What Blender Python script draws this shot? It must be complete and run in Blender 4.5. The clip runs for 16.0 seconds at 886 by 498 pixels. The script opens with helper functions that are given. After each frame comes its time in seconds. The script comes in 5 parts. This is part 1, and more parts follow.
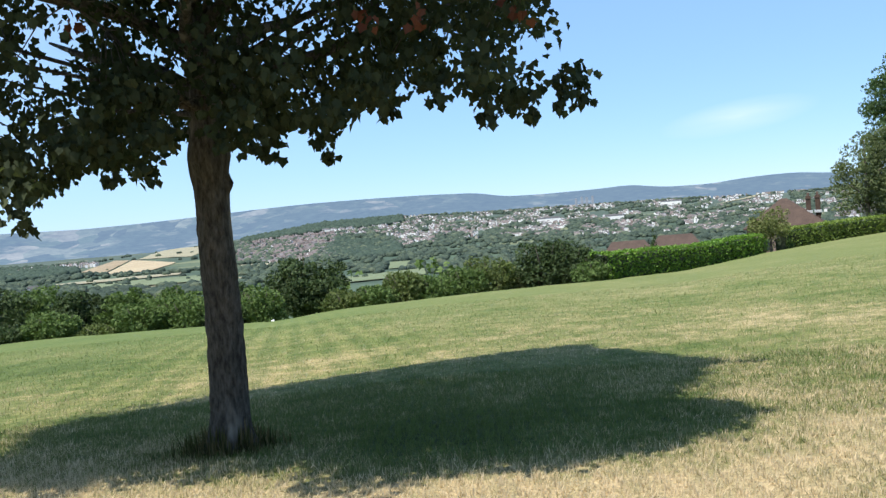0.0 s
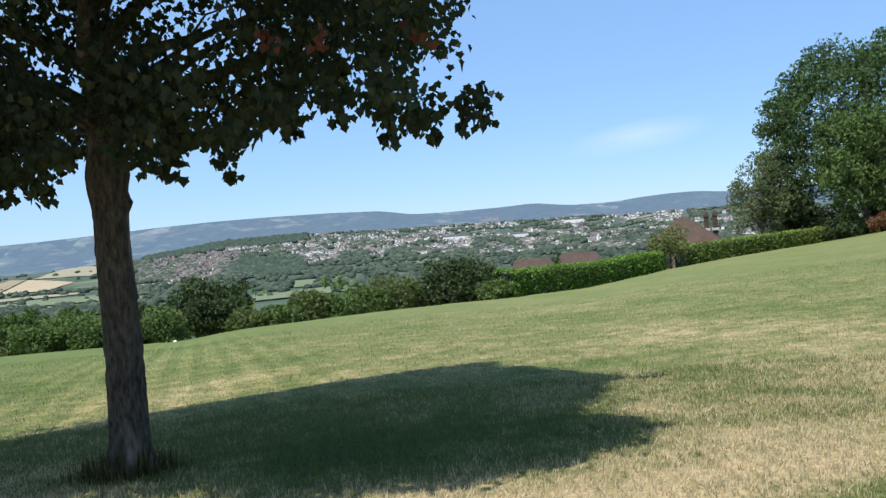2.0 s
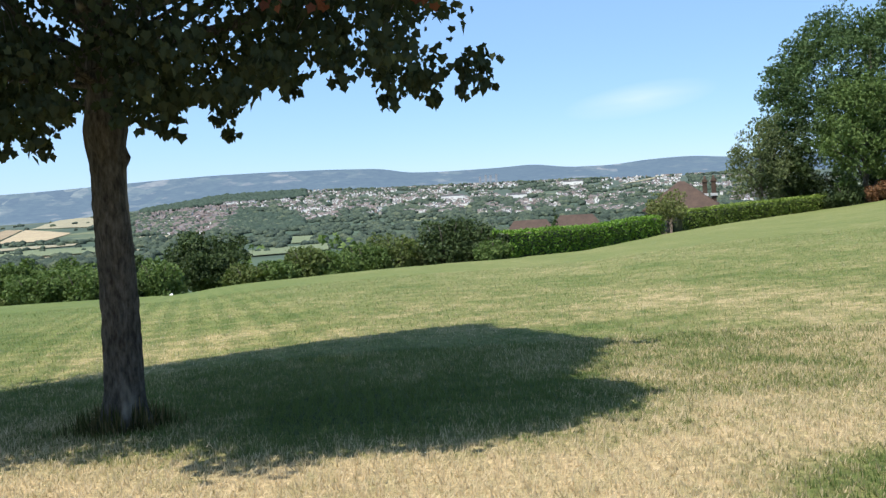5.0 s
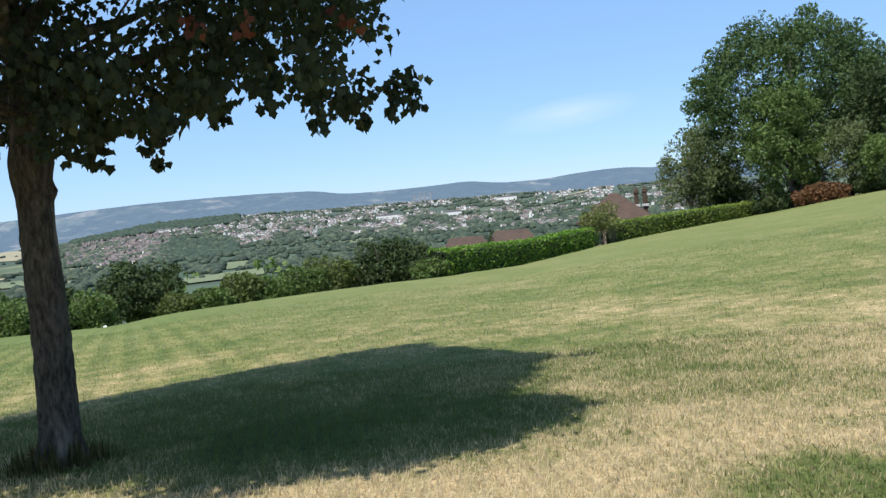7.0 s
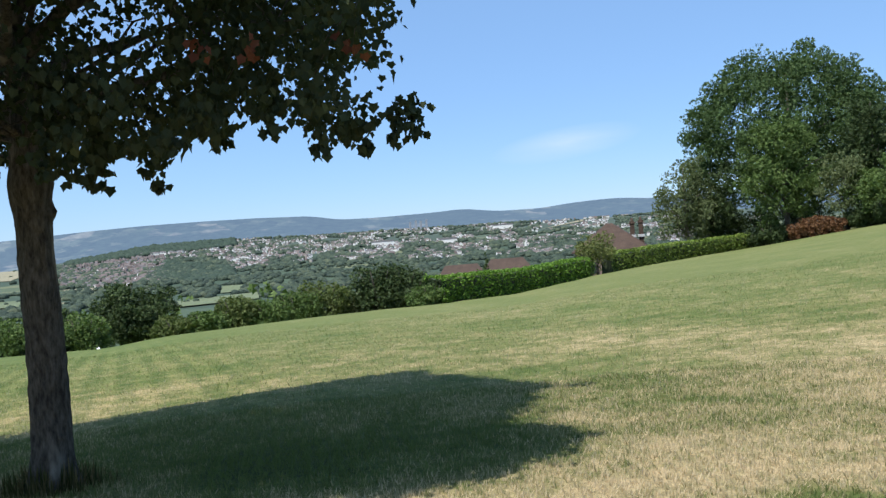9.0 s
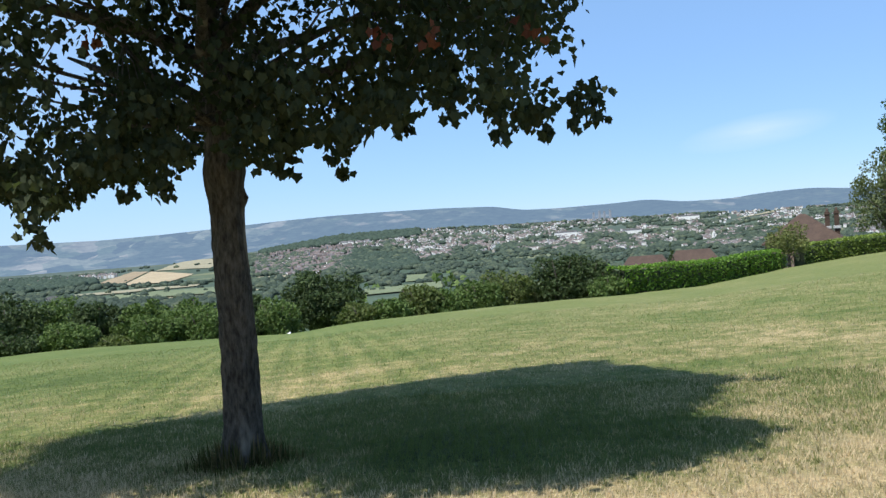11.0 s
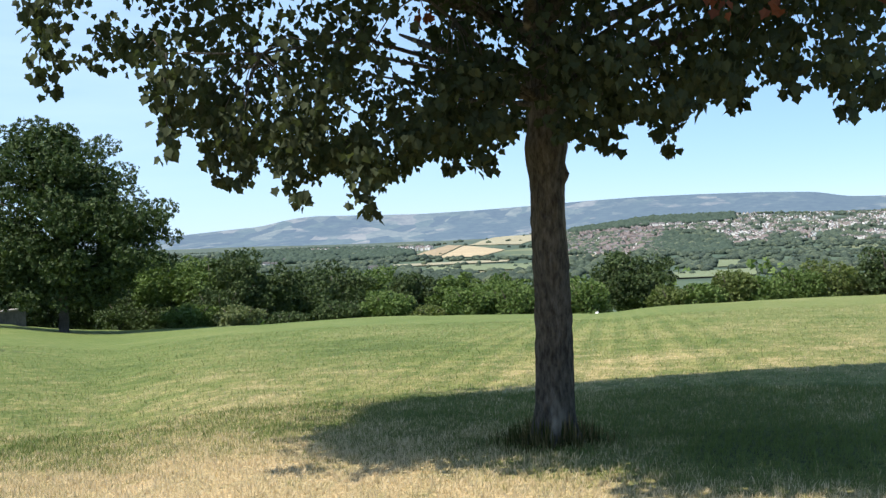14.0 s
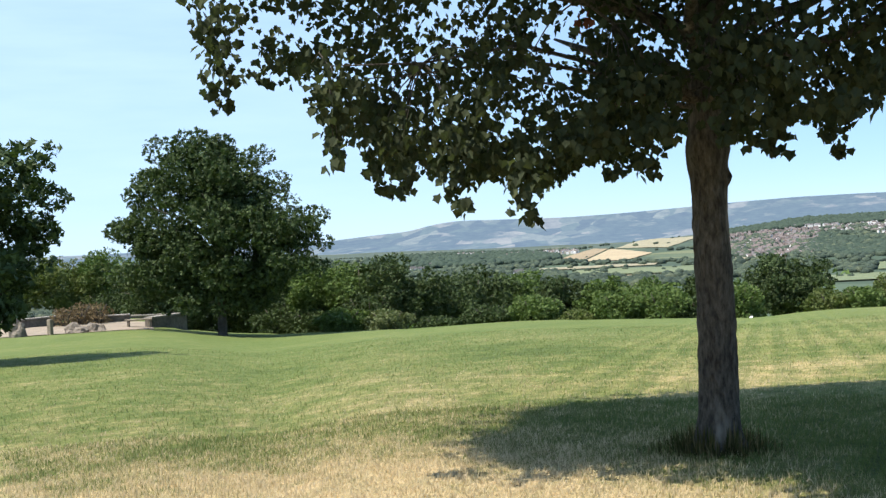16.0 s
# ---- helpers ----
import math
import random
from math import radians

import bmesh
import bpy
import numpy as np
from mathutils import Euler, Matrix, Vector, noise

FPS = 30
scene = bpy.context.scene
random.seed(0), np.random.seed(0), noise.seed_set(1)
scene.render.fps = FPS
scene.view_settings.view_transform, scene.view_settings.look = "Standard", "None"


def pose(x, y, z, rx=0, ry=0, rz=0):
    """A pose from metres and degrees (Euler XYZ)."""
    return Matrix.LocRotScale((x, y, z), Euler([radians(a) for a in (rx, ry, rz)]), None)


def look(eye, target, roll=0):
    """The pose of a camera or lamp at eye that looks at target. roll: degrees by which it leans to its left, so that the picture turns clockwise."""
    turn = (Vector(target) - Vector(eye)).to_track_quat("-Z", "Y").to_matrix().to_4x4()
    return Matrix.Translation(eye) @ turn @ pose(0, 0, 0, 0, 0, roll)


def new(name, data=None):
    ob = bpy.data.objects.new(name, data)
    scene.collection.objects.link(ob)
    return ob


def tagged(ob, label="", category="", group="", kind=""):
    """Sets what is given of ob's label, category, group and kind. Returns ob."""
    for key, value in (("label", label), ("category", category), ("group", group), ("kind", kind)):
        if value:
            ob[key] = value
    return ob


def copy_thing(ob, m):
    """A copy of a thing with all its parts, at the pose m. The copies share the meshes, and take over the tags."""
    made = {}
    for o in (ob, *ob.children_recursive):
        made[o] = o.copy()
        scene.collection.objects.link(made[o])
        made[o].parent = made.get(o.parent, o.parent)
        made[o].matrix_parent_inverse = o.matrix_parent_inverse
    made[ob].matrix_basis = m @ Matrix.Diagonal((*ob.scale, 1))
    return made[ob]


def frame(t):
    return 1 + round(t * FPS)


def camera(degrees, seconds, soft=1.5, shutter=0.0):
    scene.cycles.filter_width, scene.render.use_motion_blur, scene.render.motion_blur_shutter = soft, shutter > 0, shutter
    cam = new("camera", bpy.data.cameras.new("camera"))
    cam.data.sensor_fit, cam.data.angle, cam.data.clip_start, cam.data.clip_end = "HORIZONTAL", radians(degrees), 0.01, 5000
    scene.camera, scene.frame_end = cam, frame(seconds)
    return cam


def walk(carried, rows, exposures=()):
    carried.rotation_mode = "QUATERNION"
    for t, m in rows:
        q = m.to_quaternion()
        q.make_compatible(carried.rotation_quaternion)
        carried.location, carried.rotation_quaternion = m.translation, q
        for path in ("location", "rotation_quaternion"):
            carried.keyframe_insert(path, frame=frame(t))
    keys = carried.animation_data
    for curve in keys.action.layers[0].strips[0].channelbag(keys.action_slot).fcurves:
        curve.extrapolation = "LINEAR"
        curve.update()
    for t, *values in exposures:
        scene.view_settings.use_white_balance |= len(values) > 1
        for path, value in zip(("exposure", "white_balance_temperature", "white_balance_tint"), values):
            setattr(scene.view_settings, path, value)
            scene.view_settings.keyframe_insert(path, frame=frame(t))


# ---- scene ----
SECONDS = 16.0
cam = camera(44.0, SECONDS, soft=1.4)
walk(cam, [
    (0.0, pose(0.000, -0.000, 1.600, 87.87, 4.67, -0.18)),
    (0.5, pose(-0.003, -0.022, 1.590, 88.73, 4.20, 0.56)),
    (1.0, pose(0.011, -0.005, 1.587, 89.53, 4.93, -2.88)),
    (1.5, pose(0.012, -0.015, 1.600, 89.22, 5.22, -5.06)),
    (2.0, pose(0.016, -0.031, 1.610, 88.41, 4.69, -5.11)),
    (2.5, pose(0.016, -0.022, 1.615, 87.64, 3.67, -4.72)),
    (3.0, pose(0.020, -0.037, 1.613, 87.23, 4.36, -3.99)),
    (5.5, pose(0.022, -0.038, 1.637, 86.21, 3.44, -5.45)),
    (6.0, pose(0.025, -0.043, 1.642, 86.54, 5.00, -6.79)),
    (6.5, pose(0.037, -0.066, 1.647, 86.74, 5.98, -7.59)),
    (7.0, pose(0.031, -0.059, 1.647, 86.99, 5.43, -8.62)),
    (7.5, pose(0.085, 0.041, 1.631, 87.19, 7.41, -11.70)),
    (8.0, pose(0.108, 0.102, 1.629, 87.55, 6.89, -15.65)),
    (8.5, pose(0.057, 0.073, 1.645, 88.09, 5.17, -14.36)),
    (9.0, pose(0.003, -0.026, 1.648, 88.40, 4.48, -8.83)),
    (11.5, pose(0.030, 0.004, 1.612, 88.67, 3.88, 3.14)),
    (12.0, pose(0.032, -0.007, 1.611, 88.51, 3.34, 6.83)),
    (12.5, pose(0.009, 0.054, 1.613, 88.54, 3.00, 9.58)),
    (13.0, pose(-0.020, 0.115, 1.611, 88.64, 2.78, 12.55)),
    (13.5, pose(-0.056, 0.159, 1.608, 88.53, 2.31, 14.84)),
    (14.0, pose(-0.073, 0.172, 1.610, 88.53, 2.46, 16.85)),
    (14.5, pose(-0.092, 0.177, 1.608, 88.51, 2.83, 18.62)),
    (15.0, pose(-0.118, 0.192, 1.613, 88.50, 2.65, 20.22)),
    (15.5, pose(-0.142, 0.148, 1.613, 88.65, 3.04, 22.20)),
    (16.0, pose(-0.157, 0.118, 1.627, 89.10, 3.04, 24.43)),
], exposures=[(0.0, 0.72, 6250, 11), (1.3, 0.52, 6200, 11), (2.5, 0.5, 6150, 11), (5.5, 0.66, 6350, 11), (8.0, 0.44, 6200, 11), (9.0, 0.43, 6150, 11), (11.5, 0.56, 6250, 11), (12.5, 0.68, 6400, 11), (16.0, 0.86, 6600, 11)])

# ---- light: clear midsummer noon, sun high behind the left shoulder ----
SUN_AZ, SUN_EL = radians(-139), radians(62)
sun_dir = Vector((math.sin(SUN_AZ) * math.cos(SUN_EL), math.cos(SUN_AZ) * math.cos(SUN_EL), math.sin(SUN_EL)))
world = bpy.data.worlds.new("sky")
scene.world = world
world.use_nodes = True
wn = world.node_tree.nodes
sky = wn.new("ShaderNodeTexSky")
sky.sky_type = "NISHITA"
sky.sun_disc = False
sky.sun_elevation, sky.sun_rotation = SUN_EL, SUN_AZ
sky.air_density, sky.dust_density, sky.ozone_density = 1.0, 0.0, 4.0
sky.altitude = 2500
wn["Background"].inputs["Strength"].default_value = 0.088
tint = wn.new("ShaderNodeMix")
tint.data_type, tint.blend_type = "RGBA", "MULTIPLY"
tint.inputs[0].default_value = 1.0
tint.inputs[7].default_value = (0.86, 0.96, 1.12, 1)
world.node_tree.links.new(sky.outputs[0], tint.inputs[6])
# a faint wisp of cirrus low over the far hills
wl = world.node_tree.links


def wmath(op, a, b=None):
    m = wn.new("ShaderNodeMath")
    m.operation = op
    for i, v in enumerate((a, b)):
        if isinstance(v, (int, float)):
            m.inputs[i].default_value = v
        elif v is not None:
            wl.new(v, m.inputs[i])
    return m.outputs[0]


coord = wn.new("ShaderNodeTexCoord")
axis = wn.new("ShaderNodeSeparateXYZ")
wl.new(coord.outputs["Generated"], axis.inputs[0])
ahead = wmath("MAXIMUM", axis.outputs[1], 0.05)
cu = wmath("SUBTRACT", wmath("DIVIDE", axis.outputs[0], ahead), 0.279)
cv = wmath("SUBTRACT", wmath("SUBTRACT", wmath("DIVIDE", axis.outputs[2], ahead), 0.0615), wmath("MULTIPLY", cu, 0.12))
reach = wmath("SQRT", wmath("ADD", wmath("POWER", wmath("ABSOLUTE", wmath("DIVIDE", cu, 0.075)), 2.0), wmath("POWER", wmath("ABSOLUTE", wmath("DIVIDE", cv, 0.016)), 2.0)))
wisp = wn.new("ShaderNodeTexNoise")
stretch = wn.new("ShaderNodeMapping")
stretch.inputs["Scale"].default_value = (9, 9, 60)
wl.new(coord.outputs["Generated"], stretch.inputs["Vector"])
wl.new(stretch.outputs[0], wisp.inputs["Vector"])
wisp.inputs["Scale"].default_value, wisp.inputs["Detail"].default_value = 1.0, 6.0
amount = wmath("MULTIPLY", wmath("MAXIMUM", wmath("SUBTRACT", 1.0, reach), 0.0), wmath("MULTIPLY", wisp.outputs["Fac"], 1.5))
cloud = wn.new("ShaderNodeMix")
cloud.data_type = "RGBA"
wl.new(amount, cloud.inputs[0])
wl.new(tint.outputs[2], cloud.inputs[6])
cloud.inputs[7].default_value = (8.0, 8.6, 9.4, 1)
# and a thin milky veil over the left half of the sky
side = wn.new("ShaderNodeMapRange")
side.interpolation_type = "SMOOTHSTEP"
side.inputs[1].default_value, side.inputs[2].default_value, side.inputs[3].default_value, side.inputs[4].default_value = 0.05, -0.75, 0.0, 0.95
wl.new(axis.outputs[0], side.inputs[0])
veil = wn.new("ShaderNodeMix")
veil.data_type = "RGBA"
wl.new(wmath("MULTIPLY", side.outputs[0], wmath("ADD", wmath("MULTIPLY", wisp.outputs["Fac"], 0.5), 0.35)), veil.inputs[0])
wl.new(cloud.outputs[2], veil.inputs[6])
veil.inputs[7].default_value = (6.4, 7.9, 9.6, 1)
# summer haze evens the blue out between zenith and horizon
haze = wn.new("ShaderNodeMix")
haze.data_type = "RGBA"
haze.inputs[0].default_value = 0.5
wl.new(veil.outputs[2], haze.inputs[6])
haze.inputs[7].default_value = (3.25, 5.4, 8.2, 1)
wl.new(haze.outputs[2], wn["Background"].inputs[0])
lamp = bpy.data.lights.new("sun", "SUN")
lamp.energy, lamp.angle, lamp.color = 5.0, radians(0.53), (1.0, 0.95, 0.86)
sun = new("sun", lamp)
sun.matrix_world = look(sun_dir * 100, (0, 0, 0))


# ---- materials ----
def nodes_of(name):
    m = bpy.data.materials.new(name)
    m.use_nodes = True
    return m, m.node_tree.nodes, m.node_tree.links, m.node_tree.nodes["Principled BSDF"]


def ramp(n, stops):
    r = n.new("ShaderNodeValToRGB")
    while len(r.color_ramp.elements) < len(stops):
        r.color_ramp.elements.new(0.5)
    for e, (p, c) in zip(r.color_ramp.elements, stops):
        e.position, e.color = p, (*c, 1)
    return r


def noise_tex(n, l, scale, detail=4.0, rough=0.55, vec=None):
    t = n.new("ShaderNodeTexNoise")
    t.inputs["Scale"].default_value, t.inputs["Detail"].default_value, t.inputs["Roughness"].default_value = scale, detail, rough
    if vec:
        l.new(vec, t.inputs["Vector"])
    return t


def mix_rgb(n, l, fac, a, b, kind="MIX"):
    m = n.new("ShaderNodeMix")
    m.data_type, m.blend_type = "RGBA", kind
    for sock, v in ((m.inputs[0], fac), (m.inputs[6], a), (m.inputs[7], b)):
        if isinstance(v, (int, float)):
            sock.default_value = v
        elif isinstance(v, tuple):
            sock.default_value = (*v, 1)
        else:
            l.new(v, sock)
    return m.outputs[2]


def surface(name, stops, scale=6.0, rough=0.8, bump=0.3, bump_scale=None, bump_dist=0.02, fine=None, object_space=True):
    """A matt mottled surface: colour from two scales of noise, relief from the finer one."""
    m, n, l, p = nodes_of(name)
    tc = n.new("ShaderNodeTexCoord")
    vec = tc.outputs["Object"]
    big = noise_tex(n, l, scale, 5.0, 0.6, vec)
    small = noise_tex(n, l, bump_scale or scale * 6, 6.0, 0.65, vec)
    r = ramp(n, stops)
    l.new(big.outputs["Fac"], r.inputs[0])
    shade = ramp(n, [(0.3, (0.62, 0.62, 0.62)), (0.7, (1.15, 1.15, 1.15))])
    l.new(small.outputs["Fac"], shade.inputs[0])
    l.new(mix_rgb(n, l, 1.0, r.outputs[0], shade.outputs[0], "MULTIPLY"), p.inputs["Base Color"])
    p.inputs["Roughness"].default_value = rough
    b = n.new("ShaderNodeBump")
    b.inputs["Strength"].default_value, b.inputs["Distance"].default_value = bump, bump_dist
    l.new(small.outputs["Fac"], b.inputs["Height"])
    l.new(b.outputs[0], p.inputs["Normal"])
    return m


def leaf_material(name, stops, translucent=0.35, rough=0.5, glow=(1.1, 1.25, 0.5)):
    """Leaves: each island its own tone, light passing through in part."""
    m, n, l, p = nodes_of(name)
    g = n.new("ShaderNodeNewGeometry")
    r = ramp(n, stops)
    l.new(g.outputs["Random Per Island"], r.inputs[0])
    tc = n.new("ShaderNodeTexCoord")
    big = noise_tex(n, l, 0.45, 3.0, 0.5, tc.outputs["Object"])
    var = ramp(n, [(0.3, (0.75, 0.78, 0.7)), (0.7, (1.15, 1.12, 1.1))])
    l.new(big.outputs["Fac"], var.inputs[0])
    col = mix_rgb(n, l, 1.0, r.outputs[0], var.outputs[0], "MULTIPLY")
    l.new(col, p.inputs["Base Color"])
    p.inputs["Roughness"].default_value = rough
    p.inputs["Specular IOR Level"].default_value = 0.1
    t = n.new("ShaderNodeBsdfTranslucent")
    l.new(mix_rgb(n, l, 1.0, col, glow, "MULTIPLY"), t.inputs[0])
    mx = n.new("ShaderNodeMixShader")
    mx.inputs[0].default_value = translucent
    l.new(p.outputs[0], mx.inputs[1])
    l.new(t.outputs[0], mx.inputs[2])
    l.new(mx.outputs[0], n["Material Output"].inputs[0])
    return m


def scalar(n, l, op, a, b=0.0, c=None):
    m = n.new("ShaderNodeMath")
    m.operation = op
    for i, v in enumerate((a, b, c)):
        if isinstance(v, (int, float)):
            m.inputs[i].default_value = v
        elif v is not None:
            l.new(v, m.inputs[i])
    return m.outputs[0]


def fade(n, l, value, a, b, va, vb):
    """A clamped change from va at a to vb at b."""
    m = n.new("ShaderNodeMapRange")
    m.interpolation_type = "SMOOTHSTEP"
    for i, v in enumerate((a, b, va, vb)):
        m.inputs[i + 1].default_value = v
    l.new(value, m.inputs[0])
    return m.outputs[0]


def dryness_and_shade(n, l, vec):
    """How straw-dry the turf is at a place: patches, clumps and tufts over a slow change across the field, lowered
    round the maple to deepen its shade in the colour.
    """
    def near_to(point, r0, r1, amount):
        d = n.new("ShaderNodeVectorMath")
        d.operation = "DISTANCE"
        flat = n.new("ShaderNodeVectorMath")
        flat.operation = "MULTIPLY"
        l.new(vec, flat.inputs[0])
        flat.inputs[1].default_value = (1, 1, 0)
        l.new(flat.outputs[0], d.inputs[0])
        d.inputs[1].default_value = point
        return fade(n, l, d.outputs["Value"], r0, r1, amount, 0.0)

    axis = n.new("ShaderNodeSeparateXYZ")
    l.new(vec, axis.inputs[0])
    comb = n.new("ShaderNodeMapping")
    comb.inputs["Rotation"].default_value = (0, 0, radians(-70))
    comb.inputs["Scale"].default_value = (1.0, 0.55, 1.0)
    l.new(vec, comb.inputs["Vector"])
    total = 0.53
    for scale, detail, weight, v in ((0.3, 4.0, 0.85, comb.outputs[0]), (1.5, 4.0, 0.95, vec), (8.0, 4.0, 0.85, vec)):
        t = noise_tex(n, l, scale, detail, 0.62, v)
        total = scalar(n, l, "ADD", scalar(n, l, "MULTIPLY", scalar(n, l, "SUBTRACT", t.outputs["Fac"], 0.5), weight), total)
    away = n.new("ShaderNodeVectorMath")
    away.operation = "LENGTH"
    l.new(vec, away.inputs[0])
    # three negative spots by the maple: greener turf that also darkens its shadow
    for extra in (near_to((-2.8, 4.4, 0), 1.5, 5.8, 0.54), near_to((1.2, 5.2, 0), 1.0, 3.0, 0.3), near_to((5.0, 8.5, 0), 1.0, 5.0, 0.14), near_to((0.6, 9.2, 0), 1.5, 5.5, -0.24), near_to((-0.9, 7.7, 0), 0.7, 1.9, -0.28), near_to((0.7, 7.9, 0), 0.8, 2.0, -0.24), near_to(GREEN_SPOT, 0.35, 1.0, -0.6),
                  fade(n, l, axis.outputs[0], -9.0, 4.0, -0.09, 0.02), fade(n, l, away.outputs["Value"], 9.0, 24.0, 0.03, -0.16)):
        total = scalar(n, l, "ADD", total, extra)
    return total, axis, away.outputs["Value"]


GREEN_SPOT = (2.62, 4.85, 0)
# the lowest tone is kept dark for the painted-in shade by the maple
TURF_TONES = [(0.0, (0.06, 0.085, 0.026)), (0.2, (0.098, 0.134, 0.037)), (0.42, (0.154, 0.17, 0.06)), (0.6, (0.25, 0.225, 0.105)), (0.85, (0.42, 0.335, 0.2))]


def make_field_material():
    m, n, l, p = nodes_of("mown_turf")
    tc = n.new("ShaderNodeTexCoord")
    vec = tc.outputs["Object"]
    dry, axis, away = dryness_and_shade(n, l, vec)
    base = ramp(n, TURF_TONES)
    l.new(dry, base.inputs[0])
    # thatch and shadow between the tufts
    fine = noise_tex(n, l, 26.0, 6.0, 0.78, vec)
    sh = ramp(n, [(0.32, (0.4, 0.42, 0.36)), (0.68, (1.42, 1.4, 1.32))])
    l.new(fine.outputs["Fac"], sh.inputs[0])
    turf = mix_rgb(n, l, fade(n, l, away, 10.0, 45.0, 1.0, 0.35), base.outputs[0], sh.outputs[0], "MULTIPLY")
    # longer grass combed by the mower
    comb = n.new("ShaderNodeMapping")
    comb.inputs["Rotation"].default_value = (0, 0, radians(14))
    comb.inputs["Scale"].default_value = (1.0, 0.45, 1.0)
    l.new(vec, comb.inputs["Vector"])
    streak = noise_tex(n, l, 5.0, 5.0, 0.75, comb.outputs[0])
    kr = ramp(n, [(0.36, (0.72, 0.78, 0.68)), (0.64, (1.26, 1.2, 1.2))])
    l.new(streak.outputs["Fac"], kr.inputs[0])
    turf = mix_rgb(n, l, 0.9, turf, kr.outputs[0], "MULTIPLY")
    # evener, greener turf further down the field, drier towards the wooded corner
    even = mix_rgb(n, l, fade(n, l, axis.outputs[0], -14.0, 14.0, 0.0, 1.0), (0.106, 0.144, 0.042), (0.14, 0.16, 0.054))
    turf = mix_rgb(n, l, fade(n, l, away, 16.0, 44.0, 0.0, 0.55), turf, even)
    # mower stripes running down the field
    rot = n.new("ShaderNodeMapping")
    rot.inputs["Rotation"].default_value = (0, 0, radians(-8))
    l.new(vec, rot.inputs["Vector"])
    wv = n.new("ShaderNodeTexWave")
    wv.bands_direction = "X"
    wv.inputs["Scale"].default_value, wv.inputs["Distortion"].default_value, wv.inputs["Detail"].default_value = 0.56, 1.6, 2.0
    l.new(rot.outputs[0], wv.inputs["Vector"])
    sr = ramp(n, [(0.25, (0.86, 0.9, 0.82)), (0.75, (1.18, 1.13, 1.12))])
    l.new(wv.outputs["Fac"], sr.inputs[0])
    across = n.new("ShaderNodeSeparateXYZ")
    l.new(rot.outputs[0], across.inputs[0])
    band = scalar(n, l, "MULTIPLY", fade(n, l, across.outputs[0], 1.2, 3.0, 1.0, 0.0), fade(n, l, across.outputs[0], -4.2, -2.6, 0.0, 1.0))
    striped = scalar(n, l, "MULTIPLY", band, scalar(n, l, "MULTIPLY", fade(n, l, away, 10.0, 14.0, 0.0, 1.0), fade(n, l, away, 30.0, 48.0, 1.0, 0.2)))
    turf = mix_rgb(n, l, striped, turf, sr.outputs[0], "MULTIPLY")
    # far farmland: a patchwork of fields, hedges and woods, its base colours dulled towards blue for haze
    vo = n.new("ShaderNodeTexVoronoi")
    vo.inputs["Scale"].default_value = 0.0085
    l.new(vec, vo.inputs["Vector"])
    sep = n.new("ShaderNodeSeparateColor")
    l.new(vo.outputs["Color"], sep.inputs[0])
    fields = ramp(n, [(0.0, (0.05, 0.075, 0.05)), (0.35, (0.065, 0.092, 0.058)), (0.6, (0.085, 0.11, 0.066)), (0.8, (0.13, 0.145, 0.082)), (0.93, (0.21, 0.19, 0.12)), (1.0, (0.06, 0.09, 0.05))])
    fields.color_ramp.interpolation = "CONSTANT"
    l.new(sep.outputs[0], fields.inputs[0])
    edge = n.new("ShaderNodeTexVoronoi")
    edge.feature = "DISTANCE_TO_EDGE"
    edge.inputs["Scale"].default_value = 0.0085
    l.new(vec, edge.inputs["Vector"])
    hed = ramp(n, [(0.03, (0, 0, 0)), (0.06, (1, 1, 1))])
    l.new(edge.outputs["Distance"], hed.inputs[0])
    farm = mix_rgb(n, l, hed.outputs[0], (0.05, 0.072, 0.046), fields.outputs[0])
    wood = noise_tex(n, l, 0.004, 5.0, 0.6, vec)
    wr = ramp(n, [(0.5, (0, 0, 0)), (0.55, (1, 1, 1))])
    l.new(wood.outputs["Fac"], wr.inputs[0])
    farm = mix_rgb(n, l, wr.outputs[0], farm, (0.05, 0.073, 0.05))
    # haze painted in: the land turns blue-grey with distance
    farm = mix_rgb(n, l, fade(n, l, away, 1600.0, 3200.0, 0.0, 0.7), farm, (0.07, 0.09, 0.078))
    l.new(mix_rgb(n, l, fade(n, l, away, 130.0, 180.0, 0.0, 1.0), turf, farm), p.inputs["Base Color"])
    p.inputs["Roughness"].default_value = 0.9
    p.inputs["Specular IOR Level"].default_value = 0.15
    b = n.new("ShaderNodeBump")
    b.inputs["Strength"].default_value, b.inputs["Distance"].default_value = 0.8, 0.035
    l.new(fine.outputs["Fac"], b.inputs["Height"])
    l.new(b.outputs[0], p.inputs["Normal"])
    return m


